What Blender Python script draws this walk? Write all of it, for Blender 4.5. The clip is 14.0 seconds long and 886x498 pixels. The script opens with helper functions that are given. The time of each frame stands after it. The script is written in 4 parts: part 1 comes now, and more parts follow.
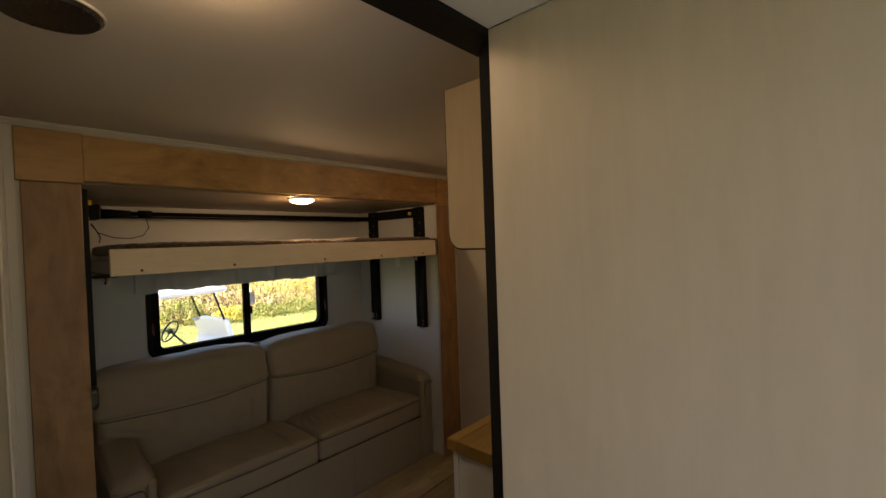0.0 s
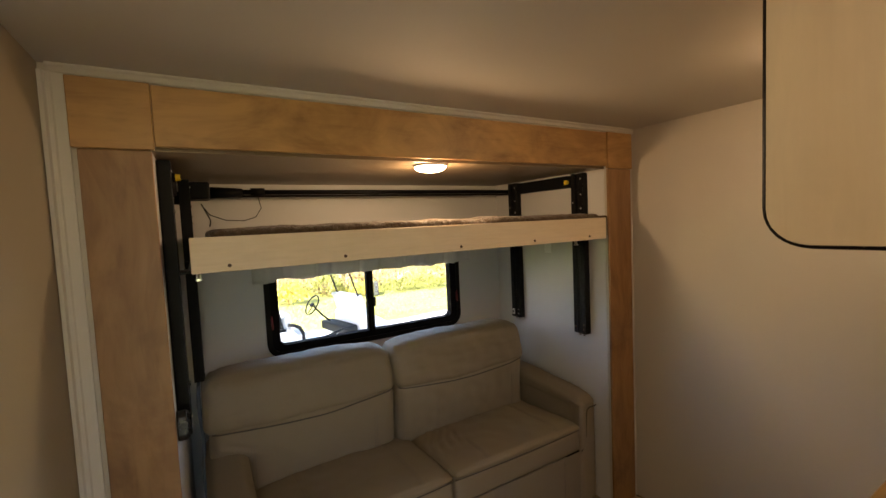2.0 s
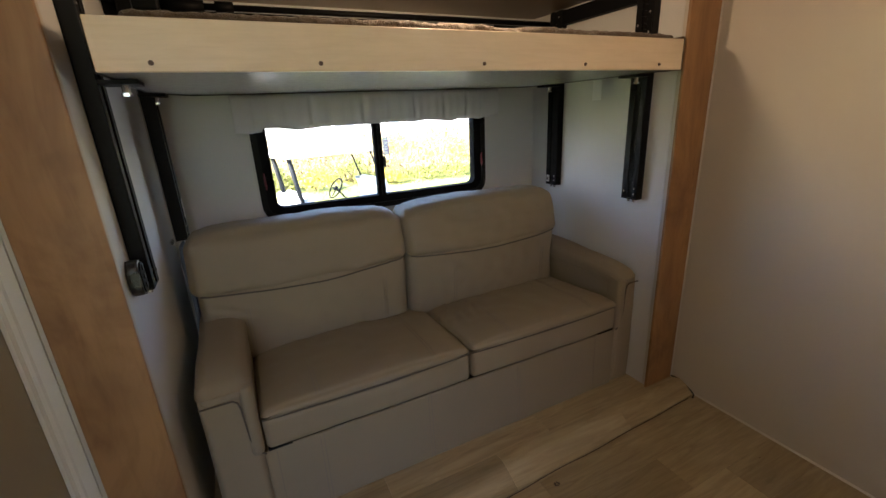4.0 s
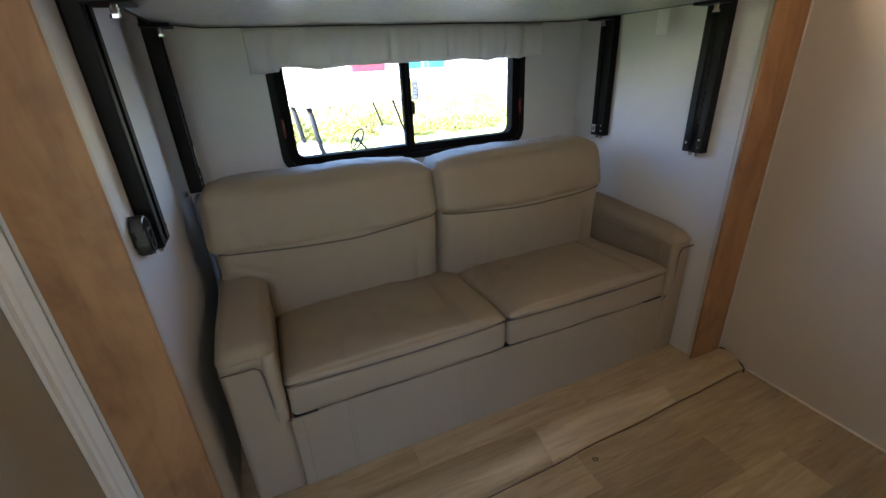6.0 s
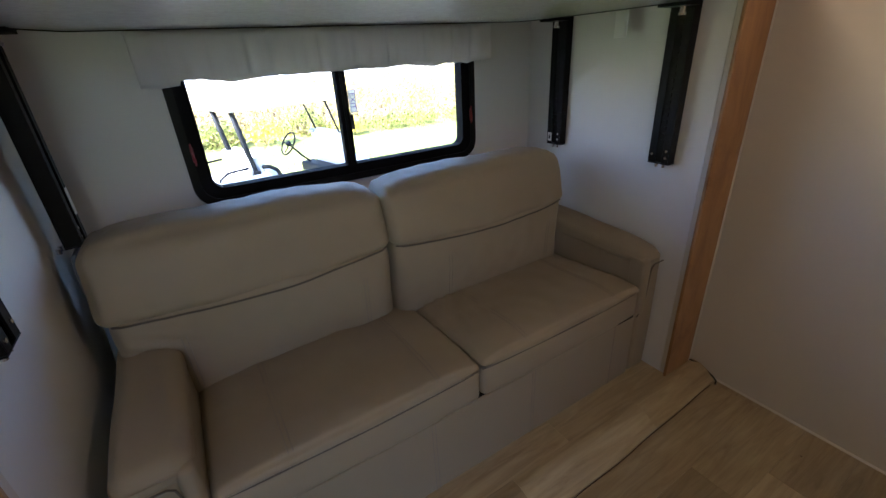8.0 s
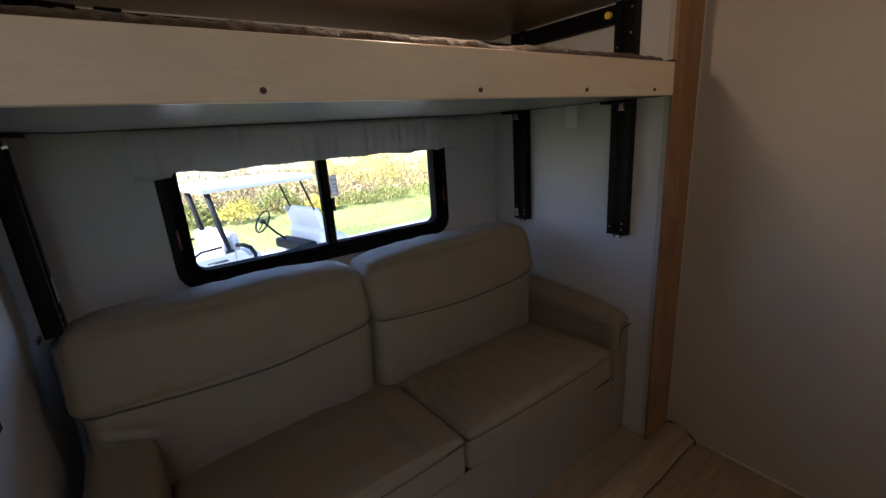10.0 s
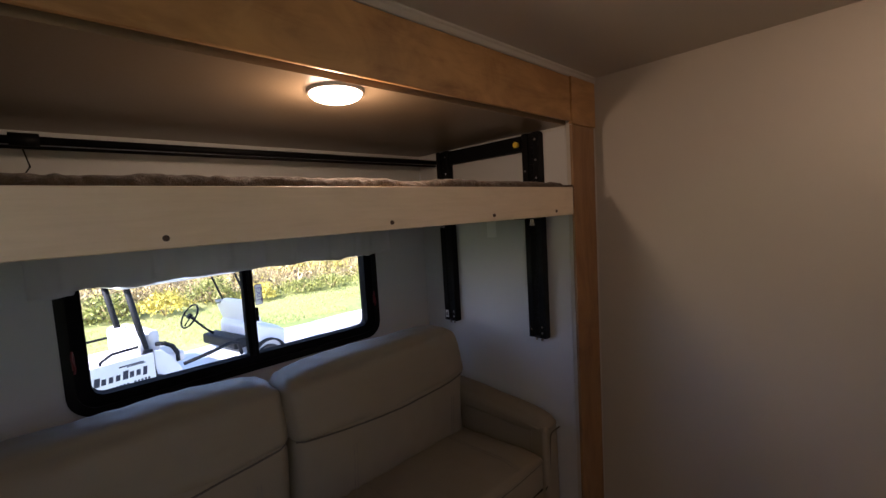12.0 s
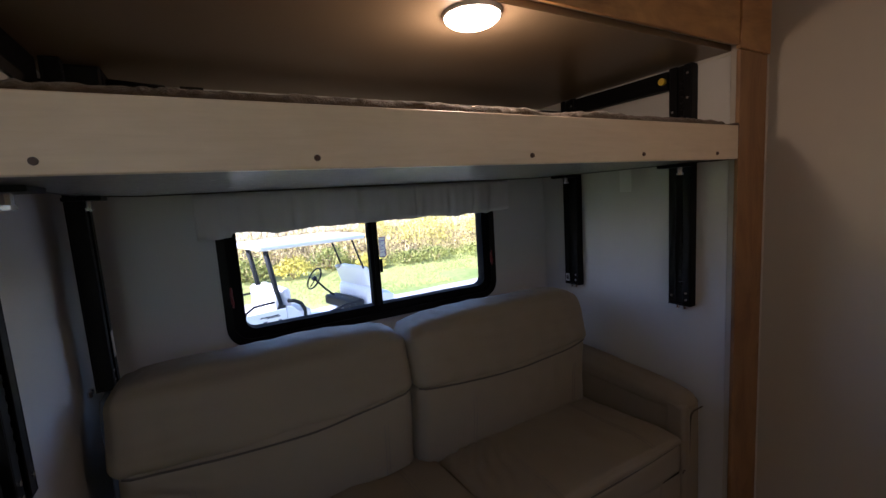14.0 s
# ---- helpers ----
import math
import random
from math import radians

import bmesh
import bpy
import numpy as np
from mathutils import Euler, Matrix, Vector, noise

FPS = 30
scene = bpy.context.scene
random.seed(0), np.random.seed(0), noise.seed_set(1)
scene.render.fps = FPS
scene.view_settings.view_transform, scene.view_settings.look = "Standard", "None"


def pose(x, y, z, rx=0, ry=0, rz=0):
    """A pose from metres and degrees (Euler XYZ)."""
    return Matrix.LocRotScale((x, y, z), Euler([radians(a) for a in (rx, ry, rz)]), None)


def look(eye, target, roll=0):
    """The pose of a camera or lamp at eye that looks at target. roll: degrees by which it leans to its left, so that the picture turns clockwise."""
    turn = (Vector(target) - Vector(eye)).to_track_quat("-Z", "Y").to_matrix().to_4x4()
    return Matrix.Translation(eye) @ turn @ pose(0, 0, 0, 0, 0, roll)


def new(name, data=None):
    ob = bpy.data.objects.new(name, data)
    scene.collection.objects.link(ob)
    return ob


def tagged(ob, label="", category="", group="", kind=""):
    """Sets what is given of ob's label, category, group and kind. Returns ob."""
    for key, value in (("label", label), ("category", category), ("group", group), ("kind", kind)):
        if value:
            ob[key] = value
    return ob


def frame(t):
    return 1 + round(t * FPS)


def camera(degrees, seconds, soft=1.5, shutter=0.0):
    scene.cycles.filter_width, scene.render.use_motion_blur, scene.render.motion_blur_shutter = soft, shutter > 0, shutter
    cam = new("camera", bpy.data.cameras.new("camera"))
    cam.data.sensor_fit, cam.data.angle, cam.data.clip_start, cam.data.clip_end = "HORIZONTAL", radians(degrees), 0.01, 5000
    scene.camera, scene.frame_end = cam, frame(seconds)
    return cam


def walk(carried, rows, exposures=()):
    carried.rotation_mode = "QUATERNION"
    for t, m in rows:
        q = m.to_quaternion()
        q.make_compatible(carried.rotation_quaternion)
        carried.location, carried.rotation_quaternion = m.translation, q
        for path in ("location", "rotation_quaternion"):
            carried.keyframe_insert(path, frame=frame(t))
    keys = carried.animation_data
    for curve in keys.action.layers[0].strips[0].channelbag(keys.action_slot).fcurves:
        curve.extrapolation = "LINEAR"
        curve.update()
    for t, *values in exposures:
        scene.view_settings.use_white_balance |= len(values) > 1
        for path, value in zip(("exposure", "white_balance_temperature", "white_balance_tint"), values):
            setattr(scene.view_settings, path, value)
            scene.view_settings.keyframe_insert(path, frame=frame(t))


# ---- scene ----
cam = camera(93.2, 14.0)
PATH = [
    (0, (-0.049, -0.006, 1.472), (-1.41, 1.459, 1.437), -2.0),
    (0.5, (-0.134, 0.117, 1.454), (-1.566, 1.509, 1.346), -2.1),
    (1, (-0.296, 0.201, 1.487), (-1.908, 1.376, 1.339), -2.4),
    (1.5, (-0.442, 0.233, 1.495), (-2.138, 1.284, 1.358), -2.5),
    (2, (-0.637, 0.303, 1.497), (-2.359, 1.311, 1.371), -2.6),
    (2.5, (-0.822, 0.376, 1.49), (-2.562, 1.354, 1.365), -2.4),
    (3, (-0.891, 0.462, 1.436), (-2.639, 1.415, 1.247), -2.3),
    (3.5, (-0.864, 0.466, 1.369), (-2.615, 1.352, 0.984), -2.5),
    (4, (-0.889, 0.49, 1.28), (-2.605, 1.311, 0.662), -2.9),
    (4.2, (-0.899, 0.507, 1.267), (-2.604, 1.296, 0.581), -2.9),
    (6.3, (-1.082, 0.503, 1.243), (-2.771, 1.196, 0.427), -3.0),
    (6.5, (-1.109, 0.506, 1.239), (-2.806, 1.198, 0.438), -3.1),
    (7, (-1.194, 0.554, 1.214), (-2.868, 1.264, 0.382), -2.9),
    (7.5, (-1.26, 0.59, 1.227), (-2.908, 1.374, 0.409), -2.6),
    (8, (-1.291, 0.574, 1.287), (-2.848, 1.499, 0.439), -3.4),
    (8.2, (-1.279, 0.566, 1.304), (-2.782, 1.577, 0.455), -3.4),
    (10.5, (-1.242, 0.524, 1.339), (-2.821, 1.666, 0.887), -3.7),
    (11, (-1.231, 0.569, 1.389), (-2.783, 1.78, 1.036), -3.7),
    (11.5, (-1.194, 0.584, 1.424), (-2.681, 1.898, 1.176), -3.2),
    (12, (-1.177, 0.575, 1.415), (-2.627, 1.942, 1.25), -3.4),
    (12.5, (-1.191, 0.579, 1.356), (-2.641, 1.945, 1.182), -3.6),
    (13, (-1.266, 0.562, 1.335), (-2.82, 1.806, 1.143), -3.8),
    (13.5, (-1.284, 0.551, 1.333), (-2.976, 1.593, 1.107), -3.8),
    (14, (-1.28, 0.547, 1.33), (-3.01, 1.518, 1.081), -3.7),
]
EXPOSURES = [(0, 1.6, 6900, 19), (0.6, 2.2, 5950, 18), (1.1, 2.25, 6150, 18), (1.6, 2.6, 6400, 18), (2.5, 2.55, 7000, 18), (3.2, 2.54, 6350, 18), (4.2, 2.9, 5850, 17), (6.5, 3.2, 5250, 16), (8.2, 2.75, 5300, 19), (10.5, 1.6, 5300, 25), (11.5, 1.66, 5550, 28), (14, 1.53, 5250, 26)]
walk(cam, [(t, look(eye, target, roll)) for t, eye, target, roll in PATH], EXPOSURES)

from mathutils.bvhtree import BVHTree

# ---- light ----
SUN_EL, SUN_AZ = radians(40), radians(-80)  # azimuth counted from +x towards +y
world = bpy.data.worlds.new("sky")
scene.world = world
world.use_nodes = True
wn = world.node_tree.nodes
sky = wn.new("ShaderNodeTexSky")
sky.sky_type, sky.sun_disc, sky.sun_elevation, sky.sun_rotation = "NISHITA", False, SUN_EL, radians(90) - SUN_AZ
world.node_tree.links.new(sky.outputs[0], wn["Background"].inputs[0])
wn["Background"].inputs[1].default_value = 0.15
sun = new("sun", bpy.data.lights.new("sun", "SUN"))
sun.data.energy, sun.data.angle, sun.data.color = 5.0, radians(0.5), (1.0, 0.95, 0.86)
sun.matrix_world = look((0, 0, 0), (-math.cos(SUN_EL) * math.cos(SUN_AZ), -math.cos(SUN_EL) * math.sin(SUN_AZ), -math.sin(SUN_EL)))
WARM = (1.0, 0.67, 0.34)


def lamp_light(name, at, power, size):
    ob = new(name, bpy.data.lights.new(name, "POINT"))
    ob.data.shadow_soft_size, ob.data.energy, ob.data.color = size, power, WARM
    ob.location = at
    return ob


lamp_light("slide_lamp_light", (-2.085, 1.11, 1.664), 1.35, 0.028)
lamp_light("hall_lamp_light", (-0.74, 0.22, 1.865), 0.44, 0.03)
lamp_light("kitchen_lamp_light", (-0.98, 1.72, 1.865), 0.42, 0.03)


# ---- materials ----
def mat(name, base, rough=0.6, metal=0.0):
    m = bpy.data.materials.new(name)
    m.use_nodes = True
    n = m.node_tree.nodes["Principled BSDF"]
    n.inputs["Base Color"].default_value = (*base, 1)
    n.inputs["Roughness"].default_value = rough
    n.inputs["Metallic"].default_value = metal
    return m


class Nodes:
    """Short hand for wiring one material."""

    def __init__(self, m):
        self.t = m.node_tree
        self.b = self.t.nodes["Principled BSDF"]
        self.co = self.t.nodes.new("ShaderNodeTexCoord").outputs["Object"]

    def mapping(self, scale, src=None, rot=(0, 0, 0)):
        n = self.t.nodes.new("ShaderNodeMapping")
        n.inputs["Scale"].default_value = scale
        n.inputs["Rotation"].default_value = rot
        self.t.links.new(src or self.co, n.inputs[0])
        return n.outputs[0]

    def noise(self, scale, vec=None, detail=4, rough=0.5, dist=0.0):
        n = self.t.nodes.new("ShaderNodeTexNoise")
        n.inputs["Scale"].default_value, n.inputs["Detail"].default_value = scale, detail
        n.inputs["Roughness"].default_value, n.inputs["Distortion"].default_value = rough, dist
        self.t.links.new(vec or self.co, n.inputs["Vector"])
        return n.outputs["Fac"]

    def ramp(self, fac, stops):
        n = self.t.nodes.new("ShaderNodeValToRGB")
        e = n.color_ramp.elements
        while len(e) < len(stops):
            e.new(0.5)
        for k, (p, c) in zip(e, stops):
            k.position, k.color = p, (*c, 1) if len(c) == 3 else c
        self.t.links.new(fac, n.inputs[0])
        return n.outputs[0]

    def mix(self, a, b, fac, mode="MIX"):
        n = self.t.nodes.new("ShaderNodeMix")
        n.data_type, n.blend_type = "RGBA", mode
        for s, v in ((n.inputs[0], fac), (n.inputs[6], a), (n.inputs[7], b)):
            if isinstance(v, (int, float)):
                s.default_value = v
            elif isinstance(v, tuple):
                s.default_value = (*v, 1)
            else:
                self.t.links.new(v, s)
        return n.outputs[2]

    def bump(self, height, strength, dist=0.002):
        n = self.t.nodes.new("ShaderNodeBump")
        n.inputs["Strength"].default_value, n.inputs["Distance"].default_value = strength, dist
        self.t.links.new(height, n.inputs["Height"])
        self.t.links.new(n.outputs[0], self.b.inputs["Normal"])

    def color(self, c):
        self.t.links.new(c, self.b.inputs["Base Color"])

    def rough(self, fac, lo, hi):
        n = self.t.nodes.new("ShaderNodeMapRange")
        n.inputs[3].default_value, n.inputs[4].default_value = lo, hi
        self.t.links.new(fac, n.inputs[0])
        self.t.links.new(n.outputs[0], self.b.inputs["Roughness"])

    def random(self):
        return self.t.nodes.new("ShaderNodeObjectInfo").outputs["Random"]


def shade(c, k):
    return tuple(min(1, v * k) for v in c)


def surface(name, base, rough, grain=200, bump=0.15, dist=0.0006, spread=0.08, blotch=1.5):
    """A painted, papered or plastic surface: fine relief and faint large blotches."""
    m = mat(name, base, rough)
    n = Nodes(m)
    big = n.noise(blotch, detail=3)
    fine = n.noise(grain, detail=5, rough=0.6)
    n.color(n.mix(shade(base, 1 - spread), shade(base, 1 + spread * 0.6), n.mix(big, fine, 0.3)))
    n.rough(fine, rough - 0.06, rough + 0.08)
    n.bump(fine, bump, dist)
    return m


def wood(name, light, dark, axis, rough=0.45, stretch=14.0, scale=5.0, knots=False):
    """Veneer with its grain along the axis (0, 1 or 2)."""
    m = mat(name, light, rough)
    n = Nodes(m)
    s = [stretch] * 3
    s[axis] = 1.0
    v = n.mapping(s)
    wide = n.noise(scale * 0.6, n.mapping([2.2 if i != axis else 0.9 for i in range(3)]), 4, 0.6, 2.0)
    grain = n.noise(scale, v, 8, 0.65, 0.6)
    c = n.ramp(grain, [(0.25, dark), (0.5, shade(light, 0.92)), (0.75, light)])
    c = n.mix(c, n.ramp(wide, [(0.36, shade(dark, 1.1)), (0.62, shade(light, 1.08))]), 0.55 if knots else 0.3)
    if knots:
        k = n.noise(3.0, None, 2, 0.5, 2.0)
        c = n.mix(c, shade(dark, 0.75), n.ramp(k, [(0.60, (0, 0, 0)), (0.74, (0.22, 0.22, 0.22))]))
    n.color(c)
    n.rough(grain, rough - 0.08, rough + 0.12)
    n.bump(grain, 0.12, 0.0006)
    return m


WALL = surface("wall_paper", (0.52, 0.485, 0.425), 0.62, 260, 0.35, 0.0006, 0.05)
SLIDE_WALL = surface("slide_wall_paper", (0.58, 0.575, 0.56), 0.58, 260, 0.3, 0.0006, 0.05)
# cream paper with the dimness of the room's south side in its colour
CREAM_DIM = surface("cream_wall_paper_dimmed", (0.31, 0.275, 0.21), 0.6, 260, 0.3, 0.0006, 0.05)
CEIL = surface("ceiling_vinyl", (0.50, 0.47, 0.42), 0.75, 180, 0.2, 0.0005, 0.05)
# base colour lowered to carry the shade away from the slide lamp
SLIDE_CEIL_DIM = surface("slide_ceiling_panel_dimmed", (0.21, 0.155, 0.095), 0.34, 180, 0.1, 0.0004, 0.06)
TRIM = surface("white_trim", (0.57, 0.55, 0.51), 0.4, 120, 0.08, 0.0004, 0.06)
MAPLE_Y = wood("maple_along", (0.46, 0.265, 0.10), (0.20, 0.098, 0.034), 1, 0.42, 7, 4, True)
# same maple as the beam, darkened because the posts stand in shade
MAPLE_Z_SHADED = wood("maple_upright_shaded", (0.31, 0.170, 0.070), (0.14, 0.064, 0.024), 2, 0.42, 7, 4, True)
PALE_Y = wood("pale_laminate_along", (0.70, 0.585, 0.44), (0.58, 0.47, 0.33), 1, 0.4, 16, 6)
PALE_Z = wood("pale_laminate_upright", (0.72, 0.61, 0.43), (0.62, 0.52, 0.36), 2, 0.42, 9, 4)
PARTITION = wood("partition_laminate", (0.52, 0.44, 0.345), (0.44, 0.37, 0.285), 2, 0.42, 9, 4)
STAVE = wood("butcher_stave", (0.27, 0.165, 0.034), (0.21, 0.122, 0.022), 1, 0.42, 12, 7)
n = Nodes(STAVE)
old = n.b.inputs["Base Color"].links[0].from_socket
n.color(n.mix(old, n.ramp(n.random(), [(0.0, (0.86, 0.83, 0.78)), (0.5, (1.0, 1.0, 1.0)), (1.0, (0.93, 0.90, 0.86))]), 1.0, "MULTIPLY"))
FABRIC = surface("beige_upholstery", (0.236, 0.190, 0.126), 0.60, 420, 0.5, 0.0007, 0.10, 5)
SEAM = mat("seam_thread", (0.085, 0.068, 0.052), 0.8)
THREAD = mat("sewing_thread", (0.205, 0.172, 0.135), 0.8)
BLACK = surface("black_painted_steel", (0.006, 0.006, 0.007), 0.48, 90, 0.06, 0.0003, 0.3)
BLACK_TRIM = surface("black_trim", (0.008, 0.007, 0.007), 0.42, 90, 0.06, 0.0003, 0.3)
PLASTIC = surface("black_plastic", (0.012, 0.012, 0.013), 0.28, 150, 0.08, 0.0003, 0.3)
STEEL = mat("bright_screw_steel", (0.75, 0.74, 0.72), 0.25, 1.0)
BROWN = mat("dark_screw_cap", (0.06, 0.03, 0.02), 0.5)
YELLOW = mat("yellow_plastic", (0.75, 0.55, 0.03), 0.4)
RED = mat("red_latch_plastic", (0.16, 0.004, 0.008), 0.35)
PAPER = surface("white_sticker", (0.72, 0.72, 0.72), 0.5, 150, 0.05)
INK = mat("dark_ink", (0.010, 0.012, 0.03), 0.6)
STICKER_FACE = surface("pale_purple_sticker", (0.62, 0.56, 0.80), 0.5, 150, 0.05)
PURPLE = mat("purple_sticker", (0.20, 0.13, 0.48), 0.45)
GLOSS_WHITE = surface("glossy_white_panel", (0.50, 0.50, 0.50), 0.16, 60, 0.03, 0.0003, 0.05)
VALANCE = surface("white_valance_fabric", (0.62, 0.61, 0.62), 0.85, 700, 0.5, 0.0006, 0.06, 6)
WHITE_CAB = surface("white_cabinet_board", (0.56, 0.54, 0.52), 0.45, 120, 0.06, 0.0003, 0.05)
for m in (BLACK, BLACK_TRIM):
    m.node_tree.nodes["Principled BSDF"].inputs["Specular IOR Level"].default_value = 0.12
BLUE = surface("blue_cloth", (0.12, 0.15, 0.21), 0.8, 500, 0.4, 0.0006, 0.15, 8)

MATTE_BLACK = mat("matte_window_frame", (0.006, 0.006, 0.007), 0.85)
MATTE_BLACK.node_tree.nodes["Principled BSDF"].inputs["Specular IOR Level"].default_value = 0.08
GLASS = mat("window_glass", (1, 1, 1), 0.0)
GLASS.node_tree.nodes["Principled BSDF"].inputs["Transmission Weight"].default_value = 1.0
GLASS.node_tree.nodes["Principled BSDF"].inputs["IOR"].default_value = 1.05

LENS = mat("lamp_lens", (0.9, 0.85, 0.75), 0.3)
LENS.node_tree.nodes["Principled BSDF"].inputs["Emission Color"].default_value = (1.0, 0.78, 0.50, 1)
LENS.node_tree.nodes["Principled BSDF"].inputs["Emission Strength"].default_value = 9.0

n = Nodes(FABRIC)
hide = n.noise(38, None, 4, 0.6, 0.8)
fine = n.noise(420, None, 3, 0.6)
n.bump(n.mix(hide, fine, 0.45), 0.5, 0.0016)
# thin cloth that lets the window's light through
for m, part_through in ((VALANCE, 0.14), (PAPER, 0.3), (STICKER_FACE, 0.8)):
    t = m.node_tree
    tr = t.nodes.new("ShaderNodeBsdfTranslucent")
    tr.inputs[0].default_value = (0.75, 0.74, 0.72, 1)
    mx = t.nodes.new("ShaderNodeMixShader")
    mx.inputs[0].default_value = part_through
    out = t.nodes["Material Output"]
    t.links.new(t.nodes["Principled BSDF"].outputs[0], mx.inputs[1])
    t.links.new(tr.outputs[0], mx.inputs[2])
    t.links.new(mx.outputs[0], out.inputs[0])
# brown plush: lighter tips, soft nap
PLUSH = mat("brown_plush", (0.13, 0.085, 0.05), 0.95)
n = Nodes(PLUSH)
fur = n.noise(90, None, 6, 0.7)
n.color(n.mix((0.018, 0.011, 0.006), (0.115, 0.072, 0.040), fur))
n.b.inputs["Sheen Weight"].default_value = 0.2
n.bump(fur, 1.0, 0.006)

# vinyl plank: each plank its own tone
PLANK = mat("oak_look_vinyl", (0.42, 0.35, 0.25), 0.38)
n = Nodes(PLANK)
rnd = n.random()
off = n.t.nodes.new("ShaderNodeVectorMath")
off.operation = "MULTIPLY_ADD"
comb = n.t.nodes.new("ShaderNodeCombineXYZ")
for i in range(3):
    n.t.links.new(rnd, comb.inputs[i])
off.inputs[1].default_value = (17, 23, 5)
n.t.links.new(comb.outputs[0], off.inputs[0])
n.t.links.new(n.co, off.inputs[2])
v = n.mapping((13, 1.2, 13), off.outputs[0])
grain = n.noise(3.2, v, 8, 0.62, 1.0)
broad = n.noise(1.6, n.mapping((4, 0.9, 4), off.outputs[0]), 3, 0.5, 1.5)
tone = n.ramp(rnd, [(0.0, (0.30, 0.24, 0.14)), (0.35, (0.36, 0.29, 0.172)), (0.7, (0.42, 0.34, 0.205)), (1.0, (0.32, 0.255, 0.15))])
c = n.mix(tone, n.ramp(grain, [(0.3, (0.55, 0.50, 0.44)), (0.65, (1, 1, 1))]), 0.75, "MULTIPLY")
c = n.mix(c, n.ramp(broad, [(0.35, (0.72, 0.68, 0.62)), (0.65, (1, 1, 1))]), 0.6, "MULTIPLY")
n.color(c)
n.rough(grain, 0.42, 0.30)
n.bump(grain, 0.1, 0.0004)


# ---- shapes ----
ORIGIN = {}


def thing(name, at, label, category, group=""):
    ob = new(name)
    ob.empty_display_size = 0.1
    ob.location = at
    ORIGIN[ob] = Vector(at)
    return tagged(ob, label, category, group)


def mesh_of(name, bm, material, origin=(0, 0, 0), smooth=False):
    bmesh.ops.translate(bm, verts=bm.verts, vec=-Vector(origin))
    bmesh.ops.recalc_face_normals(bm, faces=bm.faces)
    me = bpy.data.meshes.new(name)
    bm.to_mesh(me)
    bm.free()
    me.materials.append(material)
    if smooth:
        me.shade_smooth()
    return me


def part(name, bm, material, parent, label="", smooth=False):
    """One mesh under a thing or a part; bm is in the world's place."""
    o = ORIGIN[parent]
    ob = new(name, mesh_of(name, bm, material, o, smooth))
    ob.parent = parent
    ORIGIN[ob] = o
    return tagged(ob, label)


def single(name, bm, material, label, category, kind="", smooth=False, at=None):
    """A thing of one mesh, or a piece of the setting."""
    o = Vector(at) if at else Vector((0, 0, 0))
    ob = new(name, mesh_of(name, bm, material, o, smooth))
    ob.location = o
    ORIGIN[ob] = o
    return tagged(ob, label, category, "", kind)


def box(x0, x1, y0, y1, z0, z1, bevel=0.0, seg=1, bm=None):
    bm = bm or bmesh.new()
    m = Matrix.Translation(((x0 + x1) / 2, (y0 + y1) / 2, (z0 + z1) / 2)) @ Matrix.Diagonal((abs(x1 - x0), abs(y1 - y0), abs(z1 - z0), 1))
    made = bmesh.ops.create_cube(bm, size=1, matrix=m)["verts"]
    if bevel:
        es = list({e for v in made for e in v.link_edges})
        bmesh.ops.bevel(bm, geom=es, offset=bevel, segments=seg, profile=0.5, affect="EDGES")
    return bm


def tube(points, r, n=8, bm=None, closed=False):
    bm = bm or bmesh.new()
    pts = [Vector(p) for p in points]
    rings = []
    up = Vector((0.13, 0.21, 0.97))
    for i, p in enumerate(pts):
        a = pts[(i - 1) % len(pts)] if (i or closed) else p
        b = pts[(i + 1) % len(pts)] if (i < len(pts) - 1 or closed) else p
        d = (b - a).normalized()
        s = d.cross(up)
        if s.length < 0.2:
            s = d.cross(Vector((1, 0, 0)))
        s.normalize()
        t = d.cross(s)
        rr = r(i / (len(pts) - 1)) if callable(r) else r
        rings.append([bm.verts.new(p + (s * math.cos(k * math.tau / n) + t * math.sin(k * math.tau / n)) * rr) for k in range(n)])
    last = len(rings) if closed else len(rings) - 1
    for i in range(last):
        a, b = rings[i], rings[(i + 1) % len(rings)]
        for k in range(n):
            bm.faces.new((a[k], a[(k + 1) % n], b[(k + 1) % n], b[k]))
    if not closed:
        bm.faces.new(rings[0])
        bm.faces.new(rings[-1])
    return bm


def disc(at, axis, r, h, n=24, r2=None, bm=None):
    """A cylinder or cone along an axis vector, its middle at the point."""
    bm = bm or bmesh.new()
    m = Matrix.Translation(at) @ Vector(axis).to_track_quat("Z", "Y").to_matrix().to_4x4()
    bmesh.ops.create_cone(bm, cap_ends=True, segments=n, radius1=r, radius2=r if r2 is None else r2, depth=h, matrix=m)
    return bm


def prism(outline, axis, a, b, bevel=0.0, bm=None):
    """An outline of 2D points pulled along an axis (0, 1, 2) from a to b."""
    bm = bm or bmesh.new()

    def p3(p, v):
        q = list(p)
        q.insert(axis, v)
        return q
    lo = [bm.verts.new(p3(p, a)) for p in outline]
    hi = [bm.verts.new(p3(p, b)) for p in outline]
    k = len(outline)
    fs = [bm.faces.new(lo), bm.faces.new(hi)]
    for i in range(k):
        fs.append(bm.faces.new((lo[i], lo[(i + 1) % k], hi[(i + 1) % k], hi[i])))
    if bevel:
        es = list({e for f in fs[:2] for e in f.edges})
        bmesh.ops.bevel(bm, geom=es, offset=bevel, segments=2, profile=0.5, affect="EDGES")
    return bm


